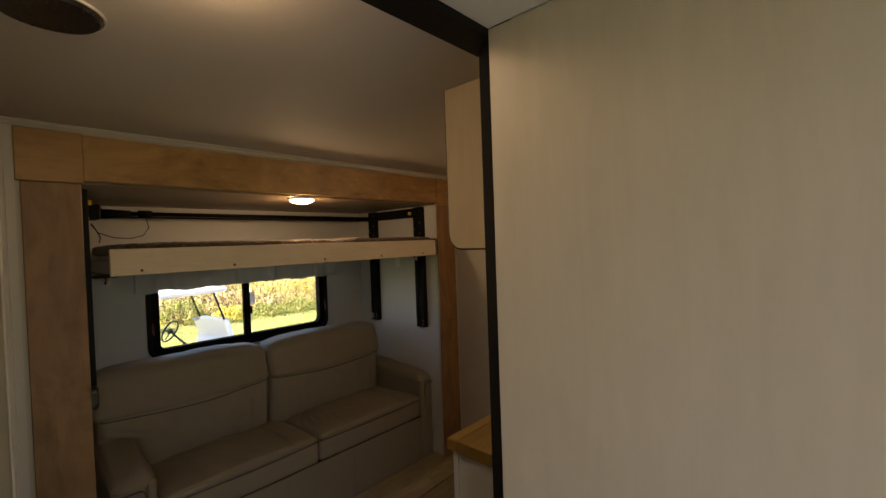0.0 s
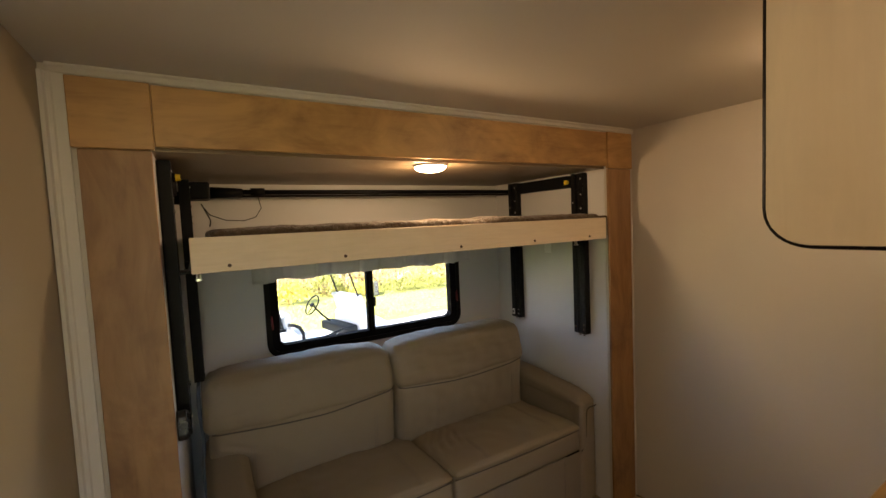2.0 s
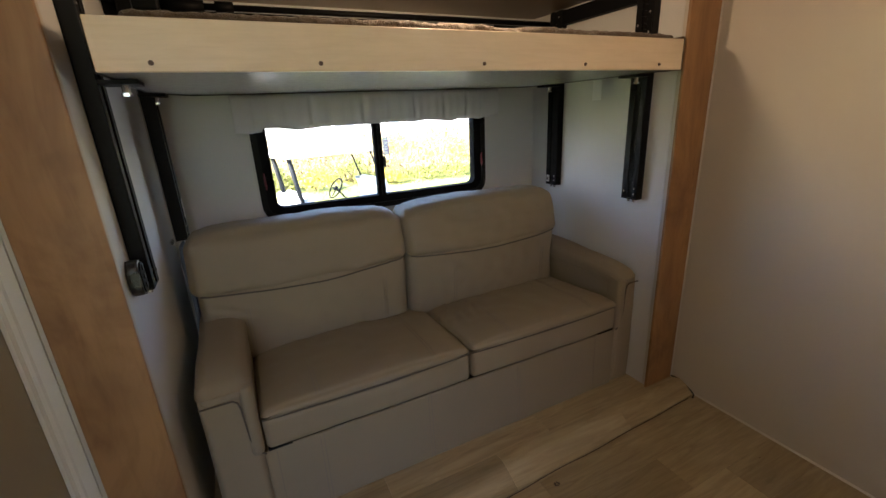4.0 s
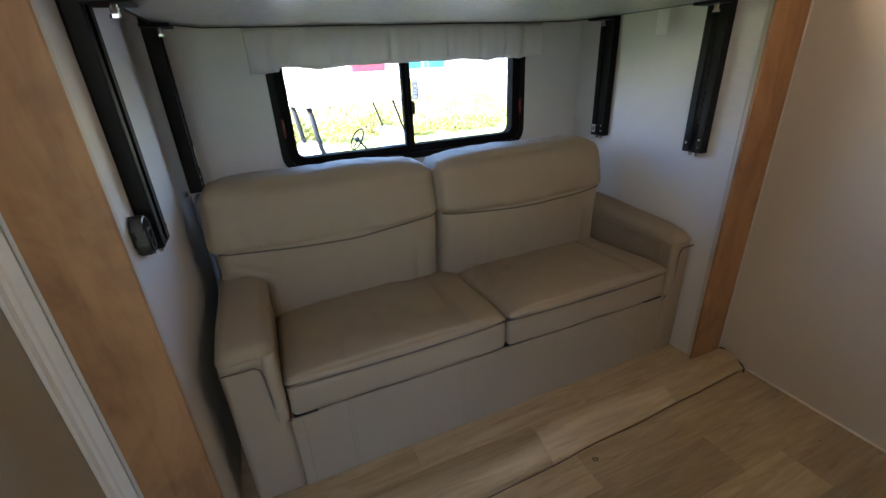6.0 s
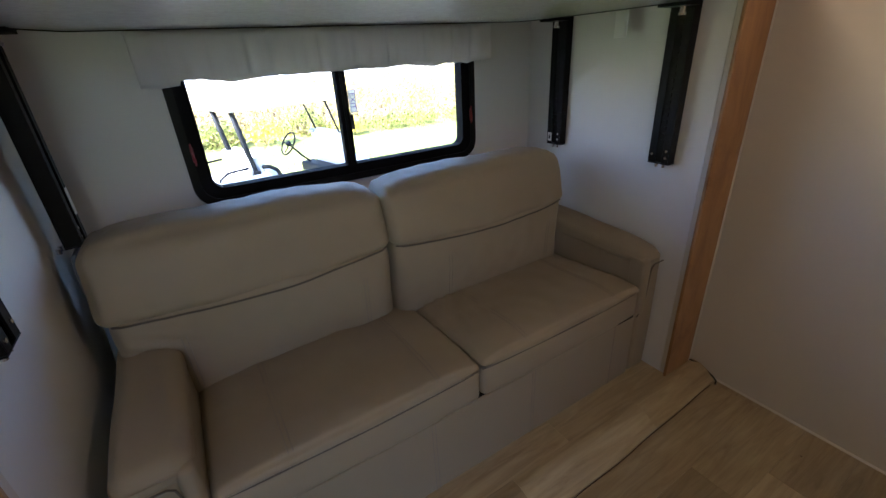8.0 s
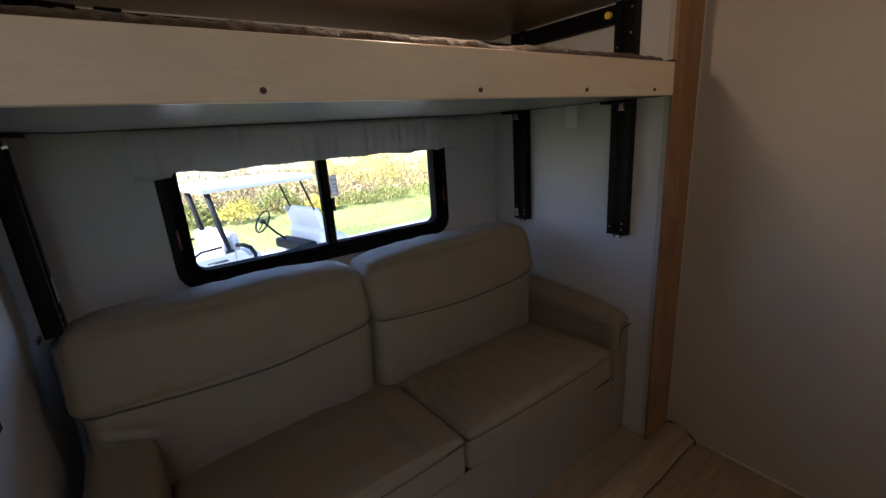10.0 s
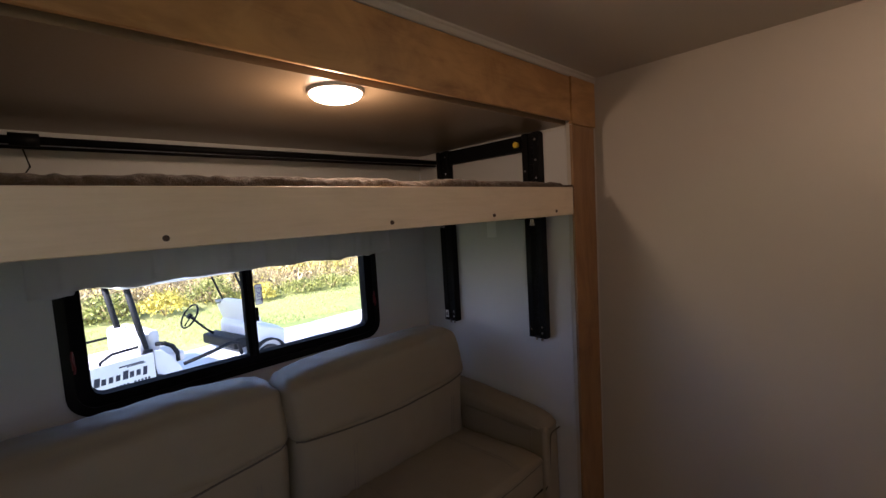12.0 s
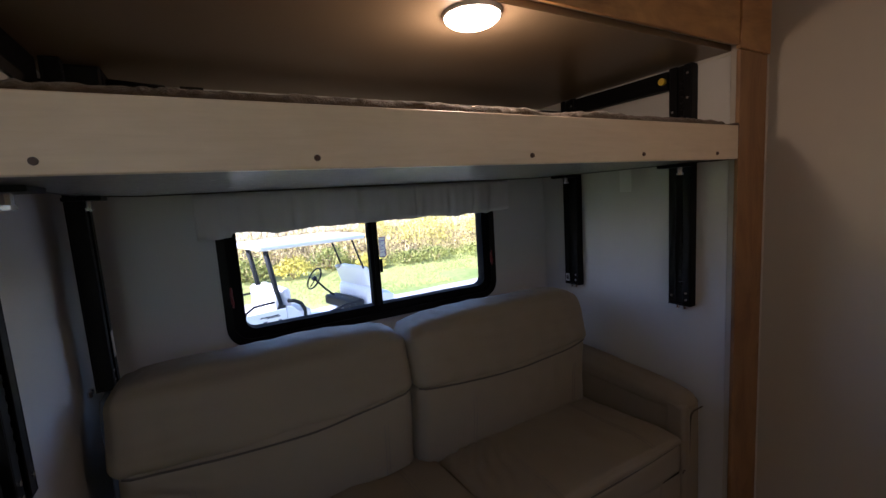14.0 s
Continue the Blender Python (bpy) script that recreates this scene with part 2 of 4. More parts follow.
def round_rect(y0, y1, z0, z1, r, n=6):
    out = []
    for cy, cz, a in ((y1 - r, z1 - r, 0), (y0 + r, z1 - r, 90), (y0 + r, z0 + r, 180), (y1 - r, z0 + r, 270)):
        for i in range(n + 1):
            w = radians(a + 90 * i / n)
            out.append((cy + r * math.cos(w), cz + r * math.sin(w)))
    return out


def ring_prism(outer, inner, axis, a, b):
    """A frame between two outlines with the same number of points."""
    bm = bmesh.new()

    def p3(p, v):
        q = list(p)
        q.insert(axis, v)
        return q
    rows = [[bm.verts.new(p3(p, v)) for p in o] for o, v in ((outer, a), (outer, b), (inner, b), (inner, a))]
    k = len(outer)
    for j in range(4):
        u, w = rows[j], rows[(j + 1) % 4]
        for i in range(k):
            bm.faces.new((u[i], u[(i + 1) % k], w[(i + 1) % k], w[i]))
    return bm


def cushion(x0, x1, y0, y1, z0, z1, r, puff=(0, 0, 0), n=(8, 16, 10), warp=None):
    """A stuffed block: rounded edges, faces puffed out; warp(p, u) moves a point p at u in -1..1."""
    bm = bmesh.new()
    c = Vector(((x0 + x1) / 2, (y0 + y1) / 2, (z0 + z1) / 2))
    h = Vector(((x1 - x0) / 2, (y1 - y0) / 2, (z1 - z0) / 2))
    seen = {}

    def vert(u):
        key = tuple(round(k, 5) for k in u)
        if key in seen:
            return seen[key]
        p = Vector([u[i] * h[i] for i in range(3)])
        core = Vector([max(-(h[i] - r), min(h[i] - r, p[i])) for i in range(3)])
        d = p - core
        if d.length > 1e-6:
            p = core + d.normalized() * min(r, max(abs(k) for k in d)) if d.length > r else core + d
            if max(abs(k) for k in d) > 0:
                p = core + d.normalized() * max(abs(k) for k in d)
        for i in range(3):
            a, b = [k for k in range(3) if k != i]
            w = (1 - u[a] ** 4) * (1 - u[b] ** 4)
            p[i] += (u[i] ** 3) * puff[i] * w
        p = p + c
        if warp:
            p = warp(p, u)
        seen[key] = bm.verts.new(p)
        return seen[key]

    def ticks(k, hk):
        e = min(0.9, r / hk)
        inner = [-(1 - e) + 2 * (1 - e) * i / k for i in range(k + 1)]
        edge = [1 - e * (1 - j / 4) for j in range(1, 5)]
        return [-v for v in reversed(edge)] + inner + edge
    T = [ticks(n[i], h[i]) for i in range(3)]
    for i in range(3):
        a, b = [k for k in range(3) if k != i]
        for side in (-1, 1):
            for s in range(len(T[a]) - 1):
                for t in range(len(T[b]) - 1):
                    q = []
                    for ds, dt in ((0, 0), (1, 0), (1, 1), (0, 1)):
                        u = [0, 0, 0]
                        u[i], u[a], u[b] = side, T[a][s + ds], T[b][t + dt]
                        q.append(vert(tuple(u)))
                    if len(set(q)) == 4:
                        try:
                            bm.faces.new(q)
                        except ValueError:
                            pass
    return bm


# ---- the shell of the trailer ----
FLOOR, SLIDE_FLOOR, CEILING = -0.035, 0.010, 1.922
SX, BX = -2.0, -2.88          # plane of the slide opening, inner face of its back wall
LY, RY = 0.214, 2.046           # inner side walls of the slide
NY = 2.235                    # long wall beside the kitchen


def structure(name, bm, material, label, category):
    return single(name, bm, material, label, category, "structure")


# back wall of the slide with the window hole
WY0, WY1, WZ0, WZ1 = 0.600, 1.690, 0.880, 1.33
bm = ring_prism([(LY - 0.05, SLIDE_FLOOR - 0.05), (RY + 0.05, SLIDE_FLOOR - 0.05), (RY + 0.05, 1.765), (LY - 0.05, 1.765)],
                [(WY0, WZ0), (WY1, WZ0), (WY1, WZ1), (WY0, WZ1)], 0, BX - 0.05, BX)
structure("wall_slide_back", bm, SLIDE_WALL, "off-white papered back wall of the slide-out round the window", "wall")
structure("wall_slide_south", box(BX, SX - 0.02, LY - 0.05, LY, SLIDE_FLOOR - 0.05, 1.765), SLIDE_WALL, "off-white papered side wall of the slide-out behind the lift rails", "wall")
structure("wall_slide_north", box(BX, SX - 0.02, RY, RY + 0.05, SLIDE_FLOOR - 0.05, 1.765), SLIDE_WALL, "off-white papered side wall of the slide-out beside the sofa arm", "wall")
structure("ceiling_slide", box(BX, SX - 0.02, LY, RY, 1.724, 1.765), SLIDE_CEIL_DIM, "smooth greyish-beige ceiling of the slide-out with a lamp, its dimness put into the colour", "ceiling")
structure("floor_slide", box(BX, SX, LY, RY, SLIDE_FLOOR - 0.05, SLIDE_FLOOR - 0.003), PLANK, "wood-look vinyl floor of the slide-out under the sofa", "floor")

# side wall of the trailer with the slide opening
bm = bmesh.new()
box(SX - 0.02, SX, -0.06, 0.215, FLOOR - 0.05, CEILING + 0.03, bm=bm)
box(SX - 0.02, SX, 2.048, NY + 0.06, FLOOR - 0.05, CEILING + 0.03, bm=bm)
box(SX - 0.02, SX, 0.215, 2.045, 1.742, CEILING + 0.03, bm=bm)
structure("wall_west", bm, WALL, "off-white papered side wall round the slide-out opening", "wall")
structure("wall_north", box(SX, 0.50, NY, NY + 0.06, FLOOR - 0.05, CEILING + 0.03), WALL, "off-white papered wall beside the kitchen", "wall")
bm = box(SX, -1.277, -0.06, 0.004, FLOOR - 0.05, CEILING + 0.03)
structure("wall_south", bm, CREAM_DIM, "cream papered partition beside the slide-out, dimness put into its colour", "wall")
structure("wall_south_door", box(-1.277, -0.62, -0.055, -0.012, FLOOR - 0.05, CEILING + 0.03), CREAM_DIM, "cream papered door panel in the partition, dimness put into its colour", "wall")
structure("wall_hall", box(-0.62, 0.50, -0.60, -0.55, FLOOR - 0.05, CEILING + 0.03), CREAM_DIM, "cream wall of the entry", "wall")
structure("wall_hall_return", box(-0.67, -0.62, -0.55, -0.055, FLOOR - 0.05, CEILING + 0.03), CREAM_DIM, "cream return wall of the entry", "wall")
bm = bmesh.new()
box(0.45, 0.50, -0.55, -0.46, FLOOR - 0.05, CEILING + 0.03, bm=bm)
box(0.45, 0.50, 0.30, NY, FLOOR - 0.05, CEILING + 0.03, bm=bm)
box(0.45, 0.50, -0.46, 0.30, 1.79, CEILING + 0.03, bm=bm)
structure("wall_east", bm, WALL, "off-white side wall with the open entry doorway", "wall")
structure("ceiling", box(SX, 0.50, -0.60, NY, CEILING, CEILING + 0.04), CEIL, "beige-white vinyl ceiling", "ceiling")
structure("ceiling_entry", box(-0.431, 0.45, -0.55, 0.524, 1.796, 1.83), TRIM, "white lowered ceiling of the entry", "ceiling")
structure("floor", box(SX - 0.01, 0.50, -0.60, NY, FLOOR - 0.06, FLOOR - 0.004), PLANK, "wood-look vinyl plank floor", "floor")

# outer shell
structure("wall_outside_roof", box(SX - 0.1, 0.56, -2.5, 4.0, CEILING + 0.05, CEILING + 0.15), TRIM, "white trailer roof", "roof")
structure("wall_outside_slide_roof", box(BX - 0.08, SX - 0.03, LY - 0.08, RY + 0.08, 1.765, 1.80), TRIM, "white slide-out roof", "roof")
structure("wall_outside_under", box(SX, 0.5, -2.5, 4.0, FLOOR - 0.25, FLOOR - 0.07), BLACK, "dark trailer chassis underside", "wall")

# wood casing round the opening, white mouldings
single("casing_post_left", box(SX + 0.001, SX + 0.013, 0.064, 0.217, FLOOR + 0.012, 1.720, 0.002), MAPLE_Z_SHADED, "maple-stained flat post casing beside the slide-out opening, shade put into its colour", "trim", "structure")
single("casing_post_right", box(SX + 0.001, SX + 0.013, 2.035, 2.205, FLOOR + 0.012, 1.720, 0.002), MAPLE_Z_SHADED, "maple-stained flat post casing next to the long wall, shade put into its colour", "trim", "structure")
single("casing_beam", box(SX + 0.001, SX + 0.012, 0.225, 2.030, 1.732, 1.893, 0.002), MAPLE_Y, "maple-stained flat beam casing over the slide-out opening", "trim", "structure")
single("casing_block_left", box(SX + 0.001, SX + 0.018, 0.053, 0.224, 1.722, 1.895, 0.002), MAPLE_Y, "maple-stained square corner block of the casing", "trim", "structure")
single("casing_block_right", box(SX + 0.001, SX + 0.018, 2.031, 2.212, 1.722, 1.895, 0.002), MAPLE_Y, "maple-stained square corner block beside the long wall", "trim", "structure")
bm = prism([(SX + 0.001, CEILING), (SX + 0.001, 1.898), (SX + 0.007, 1.898), (SX + 0.010, 1.902), (SX + 0.010, 1.913), (SX + 0.015, 1.917), (SX + 0.015, CEILING)], 1, 0.02, NY)
single("trim_crown", bm, CEIL, "thin beige-white moulding under the ceiling", "trim", "structure")
bm = prism([(SX + 0.001, 0.006), (SX + 0.022, 0.006), (SX + 0.022, 0.014), (SX + 0.012, 0.018), (SX + 0.012, 0.026), (SX + 0.008, 0.030), (SX + 0.008, 0.052), (SX + 0.001, 0.052)], 2, FLOOR, 1.90)
single("trim_corner_strip", bm, TRIM, "white stepped corner moulding beside the wood casing", "trim", "structure")
single("trim_wall_joint", box(-1.278, -1.271, 0.0045, 0.008, FLOOR, CEILING - 0.01, 0.001), TRIM, "thin white upright joint strip on the cream wall", "trim", "structure")
bm = prism([(NY - 0.008, FLOOR), (NY - 0.001, FLOOR), (NY - 0.001, FLOOR + 0.005), (NY - 0.005, FLOOR + 0.004), (NY - 0.007, FLOOR + 0.002)], 0, SX + 0.03, -0.97)
single("baseboard", bm, WALL, "slim pale quarter-round along the wall and floor", "baseboard", "structure")
single("trim_post_edge", box(SX + 0.001, SX + 0.015, 2.2065, 2.212, FLOOR + 0.012, 1.7195, 0.001), TRIM, "thin pale bead along the edge of the wood post", "trim", "structure")
single("trim_slide_bead", box(SX - 0.13, SX - 0.021, RY - 0.004, RY, 1.712, 1.723, 0.001), TRIM, "small pale bead where slide wall meets its ceiling", "trim", "structure")

# entry frame and panel beside the kitchen
bm = prism([(-0.432, 0.524), (-0.486, 0.571), (-0.486, 0.605), (-0.4325, 0.605)], 2, FLOOR, CEILING)
entry = single("entry_frame_post", bm, MATTE_BLACK, "black angled post at the edge of the pale laminate partition", "door frame", "structure")
single("entry_frame_header", box(-0.488, -0.432, -0.55, 0.570, 1.785, CEILING), BLACK_TRIM, "black header of the entry under the ceiling", "door frame", "structure")
single("wall_partition_panel", box(-0.4315, 0.45, 0.525, 0.588, FLOOR, 1.795), PARTITION, "pale wood-grain laminate partition with faint upright grain", "wall", "structure")
single("wall_partition_back", box(-0.4315, 0.45, 0.590, 0.607, FLOOR, CEILING), WHITE_CAB, "white back of the partition", "wall", "structure")

# ---- floor covering where slide and room meet ----
bm = bmesh.new()
prof = []
for k in range(13):
    u = k / 12
    q = u * u * (3 - 2 * u)
    prof.append((-1.9853 + 0.1233 * u, SLIDE_FLOOR + 0.001 - (SLIDE_FLOOR + 0.001 - FLOOR - 0.0075) * q + 0.013 * math.sin(math.pi * u) ** 1.5))
prof += [(-1.862, FLOOR + 0.001), (-1.90, FLOOR + 0.006), (-1.9853, FLOOR + 0.017)]


def flap(name, x0s, y0, y1):
    bm = bmesh.new()
    k = max(2, int((y1 - y0) / 0.06))
    rows = []
    for i in range(k + 1):
        y = y0 + (y1 - y0) * i / k
        w = 0.006 * noise.noise((y * 2.1, 0.3, 0)) + 0.002 * math.sin(y * 17)
        b = (0.020 - 0.029 * (y - 1.13))
        rows.append([bm.verts.new((x + (b + w) * max(0, min(1, (x + 1.9853) / 0.1233)), y, z + (abs(w) * 0.6 if -1.97 < x < -1.87 and z > FLOOR + 0.008 else 0))) for x, z in x0s])
    for a, b in zip(rows, rows[1:]):
        for j in range(len(x0s)):
            bm.faces.new((a[j], b[j], b[(j + 1) % len(x0s)], a[(j + 1) % len(x0s)]))
    bm.faces.new(rows[0])
    bm.faces.new(rows[-1])
    return bm


flap_thing = thing("floor_transition_flap", (-1.95, 1.1, FLOOR), "curled wood-look vinyl flap bridging the slide floor and the room floor", "floor covering")
flap_thing["kind"] = "structure"
for y0, y1 in ((0.01, 0.52), (0.52, 1.20), (1.20, 1.80), (1.80, 2.225)):
    part("plank_strip", flap("plank_strip", prof, y0, y1 - 0.0006), PLANK, flap_thing)
for y0, y1 in ((0.215, 0.78), (0.78, 1.46), (1.46, 2.028)):
    part("plank_strip", box(-2.30, -1.9855, y0, y1 - 0.0006, SLIDE_FLOOR - 0.0025, SLIDE_FLOOR + 0.001), PLANK, flap_thing)
# thin brown tube standing in for the soft shadow along the flap's edge
part("dark_gap", tube([(-1.860 + 0.020 - 0.029 * (y - 1.13) + 0.006 * noise.noise((y * 2.1, 0.3, 0)) + 0.002 * math.sin(y * 17), y, FLOOR + 0.0015) for y in [0.02 + i * 0.06 for i in range(37)]], 0.0018, 6), BROWN, flap_thing, "thin dark line drawn for the soft shade under the flap's edge")

single("black_cord", tube([(-1.985, 2.205, 0.016), (-1.95, 2.222, 0.008), (-1.91, 2.226, -0.012), (-1.885, 2.222, -0.020), (-1.868, 2.212, -0.024), (-1.862, 2.196, -0.029)], 0.0035, 8), PLASTIC, "short black cord end at the foot of the wall", "cord", smooth=True)
bm = bmesh.new()
for i in range(5):
    a = i * 1.3
    p = Vector((-1.800 + 0.006 * math.cos(a), 1.340 + 0.008 * math.sin(a), FLOOR + 0.002))
    bmesh.ops.create_icosphere(bm, subdivisions=1, radius=0.0045 + 0.002 * (i % 2), matrix=Matrix.Translation(p) @ Matrix.Diagonal((1.0, 0.6, 0.5, 1)))
single("floor_debris", bm, BROWN, "small dark crumb lying on the vinyl floor", "debris", at=(-1.800, 1.340, FLOOR))

bm = bmesh.new()
bmesh.ops.create_icosphere(bm, subdivisions=1, radius=0.003, matrix=Matrix.Translation((-1.52, 2.09, FLOOR + 0.0015)) @ Matrix.Diagonal((1.0, 0.7, 0.5, 1)))
single("floor_debris", bm, BROWN, "tiny dark speck on the vinyl floor near the wall", "debris", at=(-1.52, 2.09, FLOOR))

# ---- window of the slide ----
win = thing("window_1", (BX, 1.14, 0.835), "black-framed horizontal sliding window with rounded corners above the sofa", "window")
win["kind"] = "structure"
OUT = round_rect(0.570, 1.719, 0.848, 1.360, 0.075)
MID = round_rect(0.596, 1.694, 0.874, 1.334, 0.055)
INN = round_rect(0.634, 1.654, 0.908, 1.305, 0.035)
part("window_frame", ring_prism(OUT, MID, 0, BX + 0.012, BX + 0.0005), BLACK_TRIM, win)
part("window_inner_frame", ring_prism(MID, INN, 0, BX + 0.006, BX - 0.045), MATTE_BLACK, win)
part("mullion", box(BX - 0.032, BX + 0.004, 1.107, 1.146, 0.900, 1.315, 0.004, 2), MATTE_BLACK, win)
part("mullion_rib", box(BX + 0.0045, BX + 0.009, 1.122, 1.131, 0.906, 1.305, 0.001), BLACK_TRIM, win)
part("fixed_pane", box(BX - 0.036, BX - 0.033, 0.615, 1.117, 0.885, 1.318), GLASS, win).visible_shadow = False
part("sliding_pane", box(BX - 0.026, BX - 0.023, 1.137, 1.672, 0.885, 1.318), GLASS, win).visible_shadow = False
for y in (0.598, 1.690):
    latch = part("latch", box(BX + 0.0125, BX + 0.021, y - 0.0042, y + 0.0042, 1.008, 1.058, 0.003, 2), RED, win, "red emergency latch")
    part("latch_lever", tube([(BX + 0.021, y, 1.068), (BX + 0.027, y - 0.003, 1.045), (BX + 0.024, y + 0.003, 1.015), (BX + 0.020, y, 0.998)], 0.003, 6), RED, latch)
part("catch", box(BX + 0.0045, BX + 0.016, 1.142, 1.153, 1.04, 1.095, 0.003, 2), BLACK_TRIM, win)
stick = thing("exit_sticker", (BX - 0.022, 1.170, 1.06), "small purple and white sticker reading EXIT on the window glass", "sticker")
part("border", ring_prism([(1.156, 1.098), (1.1845, 1.098), (1.1845, 1.180), (1.156, 1.180)], [(1.1582, 1.1002), (1.1823, 1.1002), (1.1823, 1.1778), (1.1582, 1.1778)], 0, BX - 0.0222, BX - 0.0206), PURPLE, stick)
part("face", box(BX - 0.0219, BX - 0.0210, 1.1583, 1.1822, 1.1003, 1.1777), STICKER_FACE, stick, "pale purple sticker face")


def lettering(name, text, size, m, material, parent, label):
    cu = bpy.data.curves.new(name, "FONT")
    cu.body, cu.size, cu.extrude, cu.align_x, cu.align_y = text, size, 0.0004, "CENTER", "CENTER"
    tmp = new(name, cu)
    me = bpy.data.meshes.new_from_object(tmp.evaluated_get(bpy.context.evaluated_depsgraph_get()))
    bpy.data.objects.remove(tmp)
    me.materials.append(material)
    ob = new(name, me)
    me.transform(Matrix.Translation(-ORIGIN[parent]) @ m)
    ob.parent = parent
    return tagged(ob, label)


FACING = Matrix(((0, 0, 1, 0), (1, 0, 0, 0), (0, 1, 0, 0), (0, 0, 0, 1)))  # text seen from +x
lettering("lettering", "EXIT", 0.029, Matrix.Translation((BX - 0.0204, 1.1702, 1.139)) @ FACING @ pose(0, 0, 0, 0, 0, -90), PURPLE, stick, "purple letters EXIT")

# valance: a gathered band of cloth hanging from its rail
bm = bmesh.new()
cols = 260
grid = []
hem_line = []
for i in range(cols + 1):
    y = 0.520 + (1.780 - 0.520) * i / cols
    fold = noise.noise((y * 9, 0, 0.2)) * 0.012 + math.sin(y * 21 + 2 * math.sin(y * 5)) * 0.003 + noise.noise((y * 31, 1, 0)) * 0.004
    for yc, wide in ((0.60, 0.014), (0.665, 0.02), (0.83, 0.012), (0.905, 0.02), (1.06, 0.012), (1.19, 0.02), (1.31, 0.012), (1.47, 0.016), (1.60, 0.012), (1.69, 0.02)):
        fold -= 0.009 * math.exp(-((y - yc) / wide) ** 2)
    hem = 1.250 + 0.014 * noise.noise((y * 7, 3, 0)) + 0.004 * noise.noise((y * 23, 3, 2)) - (0.012 if y < 0.62 else 0)
    col = []
    for j in range(9):
        t = j / 8
        col.append(bm.verts.new((-2.835 + fold * (0.5 + 1.3 * t) + 0.008 * math.sin(t * 3.1) + 0.005 * noise.noise((y * 12, t * 2.5, 4)), y, 1.384 + (hem - 1.384) * t)))
    for j in range(8, -1, -1):
        t = j / 8
        col.append(bm.verts.new((-2.850 + fold * (0.5 + 1.3 * t) + 0.005 * noise.noise((y * 12, t * 2.5, 4)), y, 1.384 + (hem - 1.384) * t)))
    grid.append(col)
    hem_line.append(col[8].co + Vector((-0.006, 0, 0.001)))
for a, b in zip(grid, grid[1:]):
    for j in range(18):
        bm.faces.new((a[j], b[j], b[(j + 1) % 18], a[(j + 1) % 18]))
bm.faces.new(grid[0])
bm.faces.new(grid[-1])
val = thing("valance", (-2.86, 1.13, 1.24), "white gathered fabric valance over the top of the window", "valance")
part("cloth", bm, VALANCE, val, smooth=True)
part("hem", tube(hem_line, 0.0038, 6), VALANCE, val, smooth=True)
part("backing_board", box(BX + 0.001, -2.853, 0.53, 1.770, 1.355, 1.395, 0.003), TRIM, val)


# ---- sofa ----
sofa = thing("sofa", (-2.45, 1.16, SLIDE_FLOOR), "beige faux-leather two-seat sleeper sofa filling the slide-out", "sofa")
FX = -2.094
SEAT = [(0.424, 1.155), (1.159, 1.910)]


def soft_noise(p, k, s):
    return noise.noise((p[0] * k + s, p[1] * k, p[2] * k)) 


for i, (y0, y1) in enumerate(SEAT):
    def seat_warp(p, u, i=i):
        back = max(0, min(1, (-2.18 - p.x) / 0.42))
        w = soft_noise(p, 5, i * 9.0) * 0.007 + soft_noise(p, 15, i) * 0.0042
        if i == 1 and u[2] > 0.5:
            d = math.exp(-((p.y - 1.25) / 0.09) ** 2 - ((p.x + 2.40) / 0.13) ** 2)
            w += d * (0.010 * math.sin((p.y * 1.1 + p.x * 0.5) * 125 + 1.6 * math.sin(p.x * 26)))
        z = p.z - 0.028 * back + (w if u[2] > 0 else 0)
        edge = max(0, abs(u[1]) - 0.75) * 4
        return Vector((p.x + (0.004 * soft_noise(p, 7, 3) if u[0] > 0 else 0), p.y, z - (0.012 * edge ** 2 if u[2] > 0 else 0)))
    seat = part("seat_cushion", cushion(-2.60, FX + 0.012, y0, y1, 0.415, 0.453, 0.018, (0.010, 0.003, 0.014), (40, 60, 4), seat_warp), FABRIC, sofa, smooth=True)
    part("piping", tube([(FX + 0.011 - 0.010 * abs(2 * t - 1) ** 6, y0 + 0.004 + (y1 - y0 - 0.008) * t, 0.4165 + 0.002 * math.sin(t * 9)) for t in [k / 30 for k in range(31)]], 0.0045, 6), SEAM, seat, smooth=True)
    for f in (0.24, 0.80):
        ys = y0 + (y1 - y0) * f
        for d in (-0.006, 0.006):
            pts = []
            for k in range(15):
                x = FX + 0.006 - k * 0.034
                back = max(0, min(1, (-2.18 - x) / 0.42))
                fr = 0.012 * max(0, 1 - k / 1.6)
                pts.append((x, ys + d, 0.4665 - 0.028 * back - fr + 0.006 * noise.noise((x * 5 + i * 9.0, (ys + d) * 5, 0.44 * 5))))
            part("stitching", tube(pts, 0.0011, 5), THREAD, seat)
    part("seat_box", cushion(-2.60, FX + 0.010, y0 + 0.001, y1 - 0.001, 0.306, 0.421, 0.020, (0.008, 0.0, 0.0), (8, 24, 5), lambda p, u: p + Vector((0.003 * soft_noise(p, 6, 1), 0, 0))), FABRIC, sofa, smooth=True)

